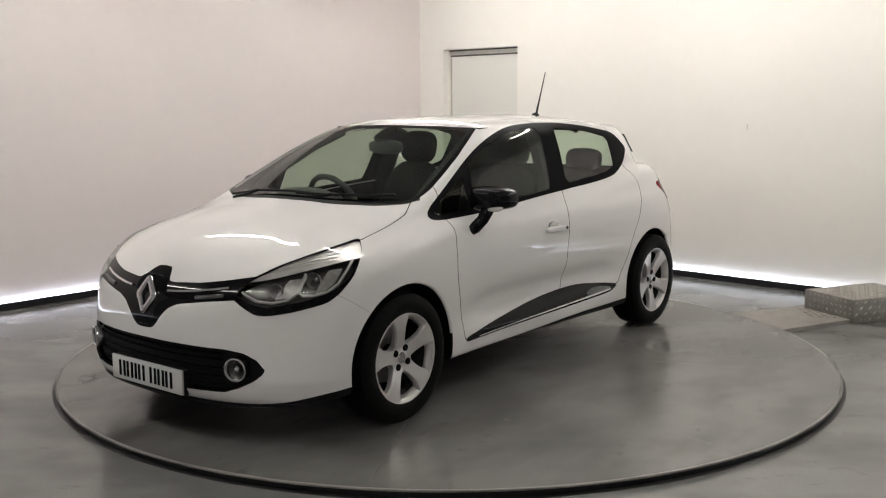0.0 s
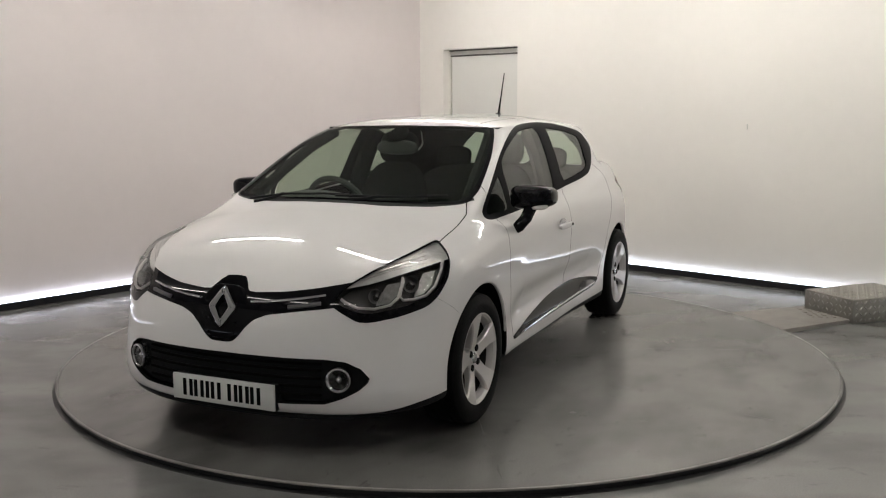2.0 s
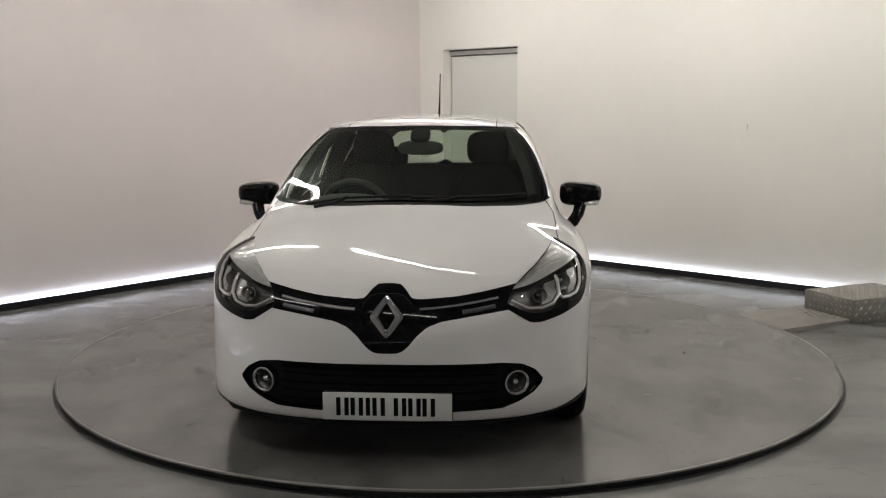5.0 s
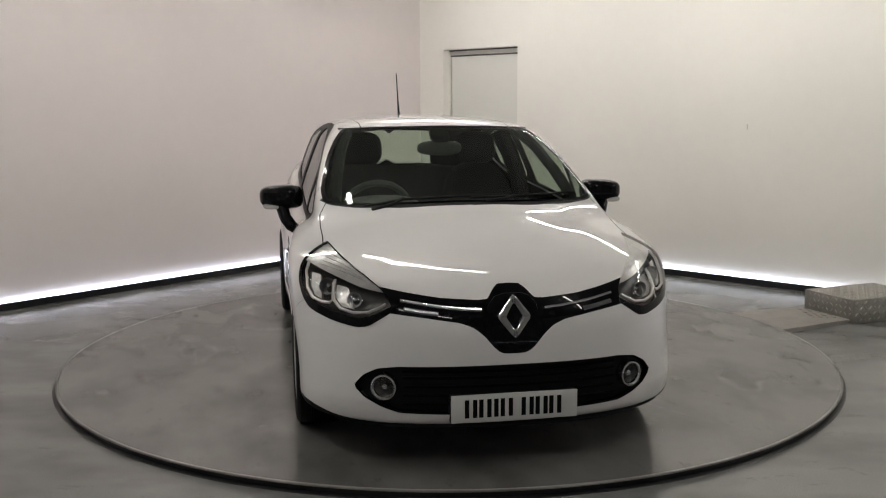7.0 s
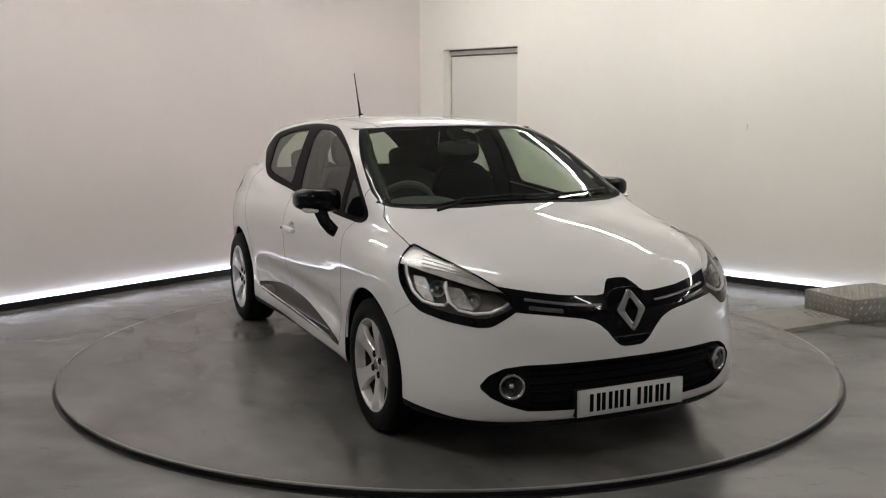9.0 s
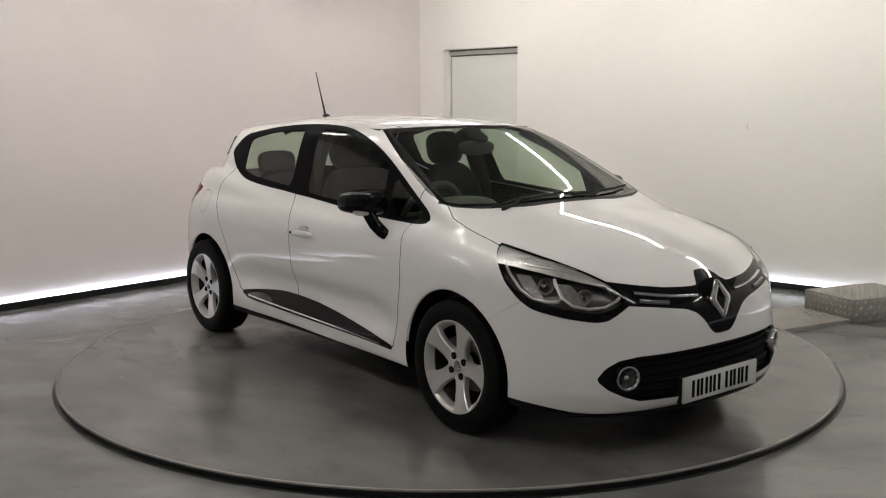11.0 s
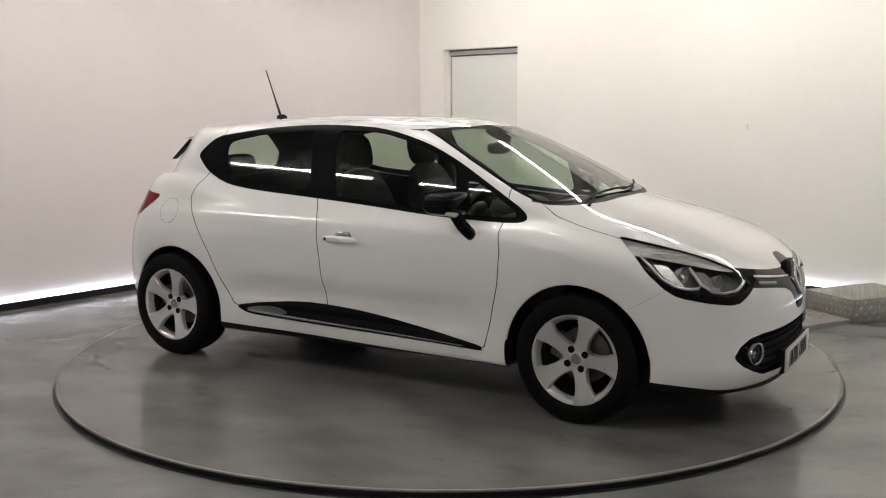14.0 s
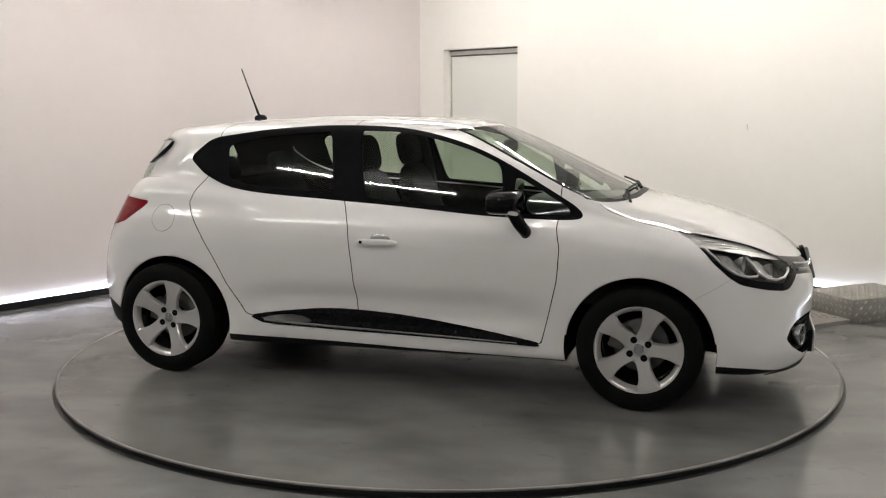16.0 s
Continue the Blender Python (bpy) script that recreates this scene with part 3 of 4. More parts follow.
def join(*ms):
    V, F, n = [], [], 0
    for v, f in ms:
        V.append(v)
        F.append(f + n)
        n += len(v)
    return np.concatenate(V), np.concatenate(F)


def sdf(poly):
    """Signed distance to an outline, negative inside, on arrays a, b."""
    A = np.array(poly, float)
    B = np.roll(A, -1, 0)
    def f(a, b):
        best = np.full(a.shape, 1e9)
        inside = np.zeros(a.shape, bool)
        for (x0, y0), (x1, y1) in zip(A, B):
            ex, ey = x1 - x0, y1 - y0
            t = np.clip(((a - x0) * ex + (b - y0) * ey) / (ex * ex + ey * ey + 1e-12), 0, 1)
            best = np.minimum(best, np.hypot(a - x0 - t * ex, b - y0 - t * ey))
            inside ^= ((y0 > b) != (y1 > b)) & (a < (x1 - x0) * (b - y0) / (y1 - y0 + 1e-12) + x0)
        return np.where(inside, -best, best)
    return f


def line_dist(pts):
    A = np.array(pts, float)
    def f(a, b):
        best = np.full(a.shape, 1e9)
        for (x0, y0), (x1, y1) in zip(A, A[1:]):
            ex, ey = x1 - x0, y1 - y0
            t = np.clip(((a - x0) * ex + (b - y0) * ey) / (ex * ex + ey * ey + 1e-12), 0, 1)
            best = np.minimum(best, np.hypot(a - x0 - t * ex, b - y0 - t * ey))
        return best
    return f


def side_xz(f):
    return lambda x, y, z: np.maximum(f(x, z), 0.42 - np.abs(y))


def skin(name, mesh, material, parent, label="", lift=0.0):
    V, F = mesh
    if len(F) == 0:
        return None
    return mesh_ob(name, V[:, :3] + lift * V[:, 3:], F, material, parent, label, True, V[:, 3:])


def halves(mesh):
    return cut(mesh, lambda x, y, z: -y)      # car's left (y > 0), car's right


def on_side(x, z, s=1):
    """Point and normal of the flank at x, z; s = -1 for the car's right."""
    ys = np.linspace(0.95, 0.3, 1400)
    g = body(np.full_like(ys, x), ys, np.full_like(ys, z))
    y = ys[np.argmax(g < 0)]
    return Vector((x, s * y, z))


def on_front(y, z):
    xs = np.linspace(2.2, 0.9, 2600)
    g = body(xs, np.full_like(xs, y), np.full_like(xs, z))
    return Vector((xs[np.argmax(g < 0)], y, z))


def on_top(x, y):
    zs = np.linspace(1.5, 0.3, 2400)
    g = body(np.full_like(zs, x), np.full_like(zs, y), zs)
    return Vector((x, y, zs[np.argmax(g < 0)]))


def skin_normal(p):
    e = 1e-4
    return Vector([float(body(*(np.array(p) + d)) - body(*(np.array(p) - d))) for d in np.eye(3) * e]).normalized()


# ---- outlines on the body: x, z on the flanks; y, z on the front; x, y from above ----
ARCH_F, ARCH_R, ARCH_RAD = (1.296, 0.302), (-1.262, 0.30), 0.362
DLO = round_poly([(1.012, 0.922), (0.985, 0.968), (0.87, 1.035), (0.74, 1.108), (0.6, 1.185), (0.445, 1.255), (0.29, 1.303), (0.125, 1.34), (-0.04, 1.36), (-0.3, 1.368),
                  (-0.5, 1.364), (-0.76, 1.345), (-0.96, 1.317), (-1.095, 1.298), (-1.16, 1.245), (-1.22, 1.188), (-1.17, 1.145), (-1.1, 1.093), (-0.955, 1.036), (-0.81, 1.012),
                  (-0.6, 0.995), (-0.4, 0.985), (-0.25, 0.975), (-0.03, 0.962), (0.22, 0.943), (0.49, 0.921), (0.73, 0.912), (0.93, 0.91)], 1)
PANE_R = round_poly([(-0.95, 1.08), (-0.98, 1.262), (-0.75, 1.306), (-0.5, 1.328), (-0.375, 1.332), (-0.315, 1.012), (-0.6, 1.032), (-0.83, 1.05)], 1, 0.12)
PANE_F = round_poly([(-0.215, 1.34), (-0.05, 1.336), (0.12, 1.316), (0.28, 1.28), (0.43, 1.235), (0.575, 1.172), (0.61, 0.945), (0.49, 0.947), (0.22, 0.968), (-0.03, 0.986), (-0.135, 0.993)], 1, 0.12)
PANE_A = round_poly([(0.655, 1.12), (0.8, 1.045), (0.93, 0.968), (0.95, 0.935), (0.7, 0.935), (0.655, 0.94)], 1, 0.12)
DOOR_F = [(0.885, 0.88), (0.905, 0.784), (0.9, 0.69), (0.893, 0.616), (0.86, 0.47), (0.82, 0.302), (-0.15, 0.302), (-0.166, 0.412), (-0.185, 0.649), (-0.21, 0.854), (-0.26, 1.0), (-0.26, 1.45), (0.9, 1.45)]
DOOR_R = [(-0.26, 1.0), (-0.21, 0.854), (-0.185, 0.649), (-0.166, 0.412), (-0.15, 0.302), (-0.16, 0.302), (-0.69, 0.33), (-0.802, 0.364), (-0.912, 0.524), (-0.977, 0.648), (-1.067, 0.801), (-1.134, 0.904), (-1.152, 0.95), (-1.13, 1.02), (-1.05, 1.14), (-1.06, 1.45), (-0.26, 1.45)]
TRIM = round_poly([(-0.795, 0.352), (-0.66, 0.374), (-0.4, 0.405), (-0.27, 0.411), (-0.14, 0.409), (0.05, 0.4), (0.233, 0.383), (0.534, 0.347), (0.815, 0.308), (0.812, 0.286), (0.654, 0.288), (0.237, 0.294), (-0.265, 0.300), (-0.69, 0.312)], 1, 0.15)
LAMP = round_poly([(-0.748, 0.877), (-0.741, 0.838), (-0.758, 0.80), (-0.80, 0.737), (-0.885, 0.672), (-0.965, 0.635), (-1.164, 0.604), (-1.33, 0.588), (-1.40, 0.593), (-1.465, 0.621), (-1.535, 0.657), (-1.47, 0.712), (-1.395, 0.743), (-1.26, 0.783), (-1.094, 0.819), (-0.9, 0.853)], 1, 0.15)
GRILLE = [(-0.01, 0.755), (0.045, 0.752), (0.068, 0.735), (0.095, 0.703), (0.13, 0.699), (0.28, 0.708), (0.4, 0.724), (0.53, 0.746), (0.56, 0.72), (0.53, 0.665), (0.485, 0.651), (0.35, 0.636), (0.215, 0.617), (0.16, 0.596), (0.12, 0.562), (0.085, 0.52), (0.06, 0.499), (0.04, 0.493), (-0.01, 0.492)]
INTAKE = [(-0.01, 0.449), (0.25, 0.447), (0.46, 0.444), (0.54, 0.432), (0.595, 0.402), (0.632, 0.355), (0.59, 0.312), (0.53, 0.28), (0.46, 0.256), (0.27, 0.25), (-0.01, 0.248)]
SCREEN_XY = round_poly([(0.405, -0.12), (0.395, 0.2), (0.345, 0.42), (0.29, 0.515), (0.45, 0.578), (0.62, 0.63), (0.78, 0.662), (0.92, 0.684), (1.03, 0.68), (1.08, 0.625), (1.15, 0.45), (1.2, 0.2), (1.21, -0.12)], 1, 0.12)
BONNET_LINE = [(2.3, 0.0), (2.3, 0.45), (2.0, 0.53), (1.93, 0.56), (1.75, 0.645), (1.6, 0.69), (1.47, 0.71), (1.37, 0.706), (1.25, 0.708), (1.13, 0.702), (1.06, 0.672), (1.03, 0.664)]
WIPER_AREA = round_poly([(1.245, -0.01), (1.225, 0.3), (1.15, 0.52), (1.07, 0.655), (1.0, 0.7), (0.99, 0.6), (1.08, 0.4), (1.14, 0.2), (1.16, -0.01)], 1, 0.12)
REAR_GLASS = round_poly([(-0.01, 1.30), (0.3, 1.293), (0.4, 1.28), (0.46, 1.2), (0.49, 1.08), (0.47, 1.035), (-0.01, 1.025)], 1, 0.15)
TAIL_LAMP = round_poly([(-2.2, 0.945), (-1.75, 0.965), (-1.56, 0.967), (-1.41, 0.952), (-1.45, 0.915), (-1.53, 0.86), (-1.565, 0.838), (-1.7, 0.8), (-2.2, 0.8)], 1, 0.1)
SILL = curve([(-2.0, 0.37), (-1.66, 0.36), (-1.5, 0.26), (-0.9, 0.243), (-0.27, 0.237), (0.35, 0.226), (0.95, 0.228), (1.5, 0.25), (1.66, 0.251), (1.83, 0.236), (1.93, 0.215), (2.05, 0.198), (2.2, 0.195)])


def build_car():
    car = tagged(new("hatchback_car"), "small white five-door hatchback with black trim and alloy wheels", "car")
    shell = surface_nets()
    # floor of the car and the wheel openings
    under, shell = cut(shell, lambda x, y, z: z - SILL(x))
    def arch(c, r):
        return lambda x, y, z: np.maximum(np.hypot(x - c[0], z - c[1]) - r, 0.4 - np.abs(y))
    for c in (ARCH_F, ARCH_R):
        _, shell = cut(shell, arch(c, ARCH_RAD))
        _, under = cut(under, lambda x, y, z: np.maximum(np.abs(x - c[0]) - ARCH_RAD + 0.005, 0.4 - np.abs(y)))
    skin("underbody", under, M_PLASTIC, car, "black underbody and lower lip")
    # side glass area
    dlo, shell = cut(shell, lambda x, y, z: np.maximum(side_xz(sdf(DLO))(x, y, z), 0.88 - z))
    frame_m = dlo
    panes = []
    for nm, poly in (("front_door_window", PANE_F), ("rear_door_window", PANE_R), ("mirror_window", PANE_A)):
        pane, frame_m = cut(frame_m, side_xz(sdf(poly)))
        for hm in halves(pane):
            skin(nm, hm, M_SIDE_GLASS, car, "tinted side window", lift=-0.004)
    for hm in halves(frame_m):
        skin("window_surround", hm, M_SURROUND, car, "black window surround and pillars")
    # windscreen and the black scuttle below it
    up = lambda f: (lambda x, y, z: np.maximum(f(x, np.abs(y)), 0.93 - z))
    glass, shell = cut(shell, up(sdf(SCREEN_XY)))
    inner = lambda x, y, z: up(sdf(SCREEN_XY))(x, y, z) + 0.022
    clear, band = cut(glass, inner)
    skin("windscreen", clear, M_GLASS, car, "green-tinted laminated windscreen")
    skin("windscreen_border", band, M_BLACK, car, "black printed windscreen border", lift=0.0005)
    scuttle, shell = cut(shell, up(sdf(WIPER_AREA)))
    skin("scuttle", scuttle, M_PLASTIC, car, "black plastic scuttle panel")
    # rear window
    rg, shell = cut(shell, lambda x, y, z: np.maximum(sdf(REAR_GLASS)(np.abs(y), z), x + 1.55))
    skin("rear_window", rg, M_GLASS, car, "tinted rear window")
    # lamps
    lamp_g = lambda x, y, z: np.maximum(sdf(LAMP)(np.abs(y) - x, z), 1.3 - x)
    lamp, shell = cut(shell, lamp_g)
    tail, shell = cut(shell, lambda x, y, z: np.maximum(np.maximum(sdf(TAIL_LAMP)(x, z), x + 1.3), 0.5 - np.abs(y)))
    for hm in halves(tail):
        skin("tail_lamp", hm, M_RED, car, "dark red tail lamp", lift=0.003)
    # front openings
    front = lambda poly: (lambda x, y, z: np.maximum(sdf(poly)(np.abs(y), z), 1.7 - x))
    grille, shell = cut(shell, front(GRILLE))
    intake, shell = cut(shell, front(INTAKE))
    skin("grille_band", grille, M_BLACK, car, "gloss black grille band under the bonnet")
    skin("lower_grille", intake, M_PLASTIC, car, "black lower air intake", lift=-0.03)
    # lower side trims
    trim, shell = cut(shell, side_xz(sdf(TRIM)))
    for hm in halves(trim):
        skin("door_trim", hm, M_BLACK, car, "gloss black lower door trim with a silver strip", lift=0.004)
    skin_liner = join(shell, tail, trim, grille)
    # panels with real gaps between them
    G = 0.0024
    df, shell = cut(shell, lambda x, y, z: side_xz(sdf(DOOR_F))(x, y, z) + G)
    _, shell = cut(shell, lambda x, y, z: side_xz(sdf(DOOR_F))(x, y, z) - G)
    dr, shell = cut(shell, lambda x, y, z: side_xz(sdf(DOOR_R))(x, y, z) + G)
    _, shell = cut(shell, lambda x, y, z: side_xz(sdf(DOOR_R))(x, y, z) - G)
    for hm in halves(df):
        skin("front_door", hm, M_PAINT, car, "white painted front door")
    for hm in halves(dr):
        skin("rear_door", hm, M_PAINT, car, "white painted rear door")
    bon_poly = BONNET_LINE + [(1.03, -0.05), (2.3, -0.05)]
    bon_g = lambda x, y, z: np.maximum(sdf(bon_poly)(x, np.abs(y)), 0.68 - z)
    bon, shell = cut(shell, lambda x, y, z: bon_g(x, y, z) + G)
    _, shell = cut(shell, lambda x, y, z: bon_g(x, y, z) - G)
    skin("bonnet", bon, M_PAINT, car, "white painted bonnet")
    bumper_g = lambda x, y, z: np.maximum(z - (0.672 + 0.62 * (x - 1.718)), 1.4 - x)
    bp, shell = cut(shell, lambda x, y, z: bumper_g(x, y, z) + 0.0005)
    _, shell = cut(shell, lambda x, y, z: bumper_g(x, y, z) - 0.0005)
    skin("front_bumper", bp, M_PAINT, car, "white painted front bumper")
    wing_g = lambda x, y, z: np.maximum(0.9 - x, z - 0.95)
    wing, shell = cut(shell, wing_g)
    for hm in halves(wing):
        skin("front_wing", hm, M_PAINT, car, "white painted front wing")
    gate_line = curve([(0.3, -1.76), (0.6, -1.74), (0.95, -1.68), (1.05, -1.62), (1.2, -1.53), (1.33, -1.46), (1.45, -1.44)])
    tg_g = lambda x, y, z: x - gate_line(z)
    tg, shell = cut(shell, lambda x, y, z: tg_g(x, y, z) + 0.002)
    _, shell = cut(shell, lambda x, y, z: tg_g(x, y, z) - 0.002)
    skin("tailgate", tg, M_PAINT, car, "white painted tailgate and rear bumper")
    fuel = lambda x, y, z: np.maximum(np.hypot(x + 1.3, z - 0.865) - 0.072, y + 0.4)
    flap, shell = cut(shell, lambda x, y, z: fuel(x, y, z) + 0.0008)
    _, shell = cut(shell, lambda x, y, z: fuel(x, y, z) - 0.0008)
    skin("fuel_flap", flap, M_PAINT, car, "white fuel filler flap")
    skin("body_shell", shell, M_PAINT, car, "white painted roof, pillars and rear quarters")
    V, F = skin_liner
    mesh_ob("inner_lining", V[:, :3] - 0.014 * V[:, 3:], F, M_LINER, car, "black inner lining behind the panels")
    build_lamps(car, lamp, lamp_g)
    build_front(car)
    build_sides(car)
    build_wheels(car)
    build_cabin(car)
    return car


def lamp_pt(s, z, sgn, lift=0.0):
    """A point of the headlamp's skin at s = |y| - x and height z."""
    ys = np.linspace(0.3, 0.9, 1500)
    g = body(ys - s, ys, np.full_like(ys, z))
    k = np.argmax(g > 0) if (g < 0).any() else 0
    ins = np.nonzero(g < 0)[0]
    y = ys[ins[-1]] if len(ins) else 0.6
    # the outer crossing, coming from the front
    p = Vector((y - s, sgn * y, z))
    return p + lift * skin_normal(p)


def build_lamps(car, lamp, lamp_g):
    edge = lambda x, y, z: lamp_g(x, y, z) + 0.012
    # lower border of the lamp is black
    border_line = curve([(-1.56, 0.70), (-1.47, 0.655), (-1.38, 0.63), (-1.2, 0.637), (-1.0, 0.668), (-0.9, 0.695), (-0.8, 0.757), (-0.74, 0.825)])
    strip_lo = curve([(-1.5, 0.722), (-1.3, 0.742), (-1.1, 0.772), (-0.95, 0.793), (-0.8, 0.812), (-0.7, 0.82)])
    below, lens = cut(lamp, lambda x, y, z: z - border_line(np.abs(y) - x))
    for hm, hb, hl, sgn in zip(halves(lamp), halves(below), halves(lens), (1, -1)):
        unit = skin("headlamp", hl, M_LENS, car, "clear headlamp with chrome reflectors and a black lower border", lift=0.002)
        skin("lower_border", hb, M_BLACK, unit, "gloss black border", lift=0.0015)
        V, F = hm
        mesh_ob("housing", V[:, :3] - 0.05 * V[:, 3:], F, M_LAMP_HOUSE, unit, "dark grey lamp housing")
        strip, _ = cut(hl, lambda x, y, z: strip_lo(np.abs(y) - x) - z)
        V, F = strip
        mesh_ob("upper_reflector", V[:, :3] - 0.013 * V[:, 3:], F, M_LAMP_SILVER, unit, "ribbed silver reflector strip")
        for k in range(4):
            s0, z0 = -1.33 + 0.035 * k, 0.757 + 0.012 * k
            pts = [lamp_pt(s0 + (i / 5) * (0.42 - 0.02 * k), z0 + (i / 5) * 0.055 + 0.006 * math.sin(i * 0.7), sgn, -0.011) for i in range(6)]
            part("reflector_rib", tube_bm(pts, 0.0016, 5), M_LAMP_SILVER, unit, "thin silver reflector rib")
        # two lamp chambers: a silver wall behind, a bowl, a bulb cap and a hooked light guide below
        for s, z, r, wall in ((-0.985, 0.732, 0.034, [(-0.865, 0.782), (-0.905, 0.726), (-0.965, 0.692), (-1.03, 0.683), (-1.0, 0.73), (-0.95, 0.777)]),
                              (-1.215, 0.692, 0.03, [(-1.11, 0.748), (-1.135, 0.7), (-1.2, 0.665), (-1.28, 0.66), (-1.25, 0.7), (-1.19, 0.742)])):
            bm = bmesh.new()
            fr = [bm.verts.new(lamp_pt(a, b, sgn, -0.02)) for a, b in wall]
            bk = [bm.verts.new(lamp_pt(a, b, sgn, -0.034)) for a, b in wall]
            bm.faces.new(fr)
            bm.faces.new(bk)
            for k in range(len(wall)):
                j = (k + 1) % len(wall)
                bm.faces.new((fr[k], fr[j], bk[j], bk[k]))
            part("chamber_wall", bm, M_CHAMBER, unit, "grey silver chamber wall", smooth=False)
            p = lamp_pt(s - 0.05, z + 0.012, sgn, -0.03)
            d = Vector((1, 0.25 * sgn, 0.05))
            m = Matrix.Translation(p) @ d.to_track_quat("Z", "Y").to_matrix().to_4x4()
            part("reflector_bowl", lathe_bm([(0.004, -0.03), (r * 0.5, -0.024), (r * 0.85, -0.005), (r, 0.016), (r * 1.06, 0.017)], 24, m=m), M_CHAMBER, unit, "small round reflector")
            bm = bmesh.new()
            bmesh.ops.create_uvsphere(bm, u_segments=12, v_segments=8, radius=r * 0.34, matrix=m @ Matrix.Translation((0, 0, -0.012)))
            part("bulb_cap", bm, M_CHROME, unit)
        for pts in ([(-0.80, 0.812), (-0.855, 0.742), (-0.925, 0.69), (-1.0, 0.672), (-1.09, 0.67), (-1.135, 0.674), (-1.13, 0.70), (-1.09, 0.748)],
                    [(-1.09, 0.76), (-1.125, 0.705), (-1.16, 0.665), (-1.24, 0.646), (-1.35, 0.642), (-1.43, 0.66), (-1.475, 0.688)]):
            c = [pts[0]] + [((a[0] + b[0]) / 2, (a[1] + b[1]) / 2) for a, b in zip(pts, pts[1:])] + [pts[-1]]
            part("light_guide", tube_bm([lamp_pt(a, b, sgn, -0.01) for a, b in c], 0.0062, 8), M_LAMP_SILVER, unit, "bright hooked light guide")


def build_front(car):
    # diamond emblem
    c = on_front(0, 0.634)
    tilt = Matrix.Translation((2.088, 0, 0.634)) @ Matrix.Rotation(radians(90), 4, "Z") @ Matrix.Rotation(radians(90 - 16), 4, "X")
    outer = [(0, 0.087), (0.012, 0.08), (0.067, 0.008), (0.067, -0.008), (0.012, -0.08), (0, -0.087), (-0.012, -0.08), (-0.067, -0.008), (-0.067, 0.008), (-0.012, 0.08)]
    hole = [(x * 0.45, y * 0.57) for x, y in outer]
    part("emblem", slab_bm(outer, 0.02, tilt, 0.007, hole), M_EMBLEM, car, "chrome diamond-shaped ring emblem")
    # bulged black surround behind it
    sur = round_poly([(-0.06, 0.1), (0.06, 0.1), (0.108, 0.045), (0.105, -0.05), (0.062, -0.128), (-0.062, -0.128), (-0.105, -0.05), (-0.108, 0.045)], 1, 0.2)
    part("emblem_surround", slab_bm(sur, 0.024, Matrix.Translation((2.066, 0, 0.625)) @ Matrix.Rotation(radians(90), 4, "Z") @ Matrix.Rotation(radians(90 - 16), 4, "X"), 0.008), M_SURROUND, car, "black emblem surround")
    for s in (1, -1):
        up = [on_front(s * y, z) + Vector((0.004, 0, 0)) for y, z in ((0.13, 0.664), (0.2, 0.668), (0.28, 0.676), (0.36, 0.686), (0.44, 0.698))]
        part("chrome_strip", tube_bm(up, 0.0065, 8), M_CHROME, car, "bright chrome grille strip")
        dr = [on_front(s * y, z) + Vector((0.003, 0, 0)) for y, z in ((0.3, 0.651), (0.36, 0.658), (0.43, 0.668))]
        part("daytime_lamp", tube_bm(dr, 0.009, 6), M_TRIM_BLADE, car, "silver daytime lamp strip")
        # fog lamp
        p = on_front(s * 0.517, 0.36)
        d = Vector((1, 0.38 * s, 0))
        m = Matrix.Translation(p + Vector((0.004, 0, 0))) @ d.to_track_quat("Z", "Y").to_matrix().to_4x4()
        part("fog_lamp_ring", lathe_bm([(0.041, -0.03), (0.041, 0.004), (0.046, 0.01), (0.052, 0.008), (0.054, -0.002), (0.054, -0.03)], 28, m=m), M_SATIN, car, "chrome fog lamp ring")
        part("fog_lamp", lathe_bm([(0.003, -0.034), (0.022, -0.03), (0.034, -0.014), (0.041, -0.008)], 24, m=m), M_LAMP_DARK, car, "round fog lamp reflector")
        bm = bmesh.new()
        bmesh.ops.create_uvsphere(bm, u_segments=12, v_segments=8, radius=0.017, matrix=m @ Matrix.Translation((0, 0, -0.018)))
        part("fog_lamp_bulb", bm, M_CHROME, car)
        part("fog_lamp_lens", lathe_bm([(0.001, 0.006), (0.02, 0.005), (0.041, 0.0)], 24, m=m), M_LENS, car, "clear round lens")
    # bars across the lower intake
    for z in (0.29, 0.325, 0.36, 0.395, 0.42):
        pts = [on_front(y, z) - Vector((0.022, 0, 0)) for y in np.linspace(-0.44, 0.44, 13)]
        part("grille_bar", tube_bm(pts, 0.006, 6), M_LINER, car, "black horizontal grille bar")
    # number plate: characters as plain bars
    plate = part("number_plate", box_bm((2.112, -0.26, 0.219), (2.123, 0.26, 0.331), None, 0.003), M_PLATE, car, "white number plate with plain dark bars")
    for y in (-0.18, -0.122, -0.077, -0.034, 0.052, 0.11, 0.167):
        for off in ((0.0,) if abs(y + 0.077) < 0.001 else (-0.0165, 0.0165)):
            part("plate_bar", box_bm((2.1225, y + off - 0.0088, 0.238), (2.1242, y + off + 0.0088, 0.312)), M_INK, plate, smooth=False)
    part("plate_bracket", box_bm((2.06, -0.262, 0.215), (2.1115, 0.262, 0.329), None, 0.006), M_PLASTIC, car, "black plate holder")
    # lower lip under the bumper
    pts = [on_front(y, 0.205) + Vector((-0.012, 0, -0.01)) for y in np.linspace(-0.7, 0.7, 29)]
    part("bumper_lip", tube_bm(pts, 0.016, 8, taper=[min(1.0, 0.15 + 0.14 * min(k, 28 - k)) for k in range(29)]), M_PLASTIC, car, "black bumper lip")
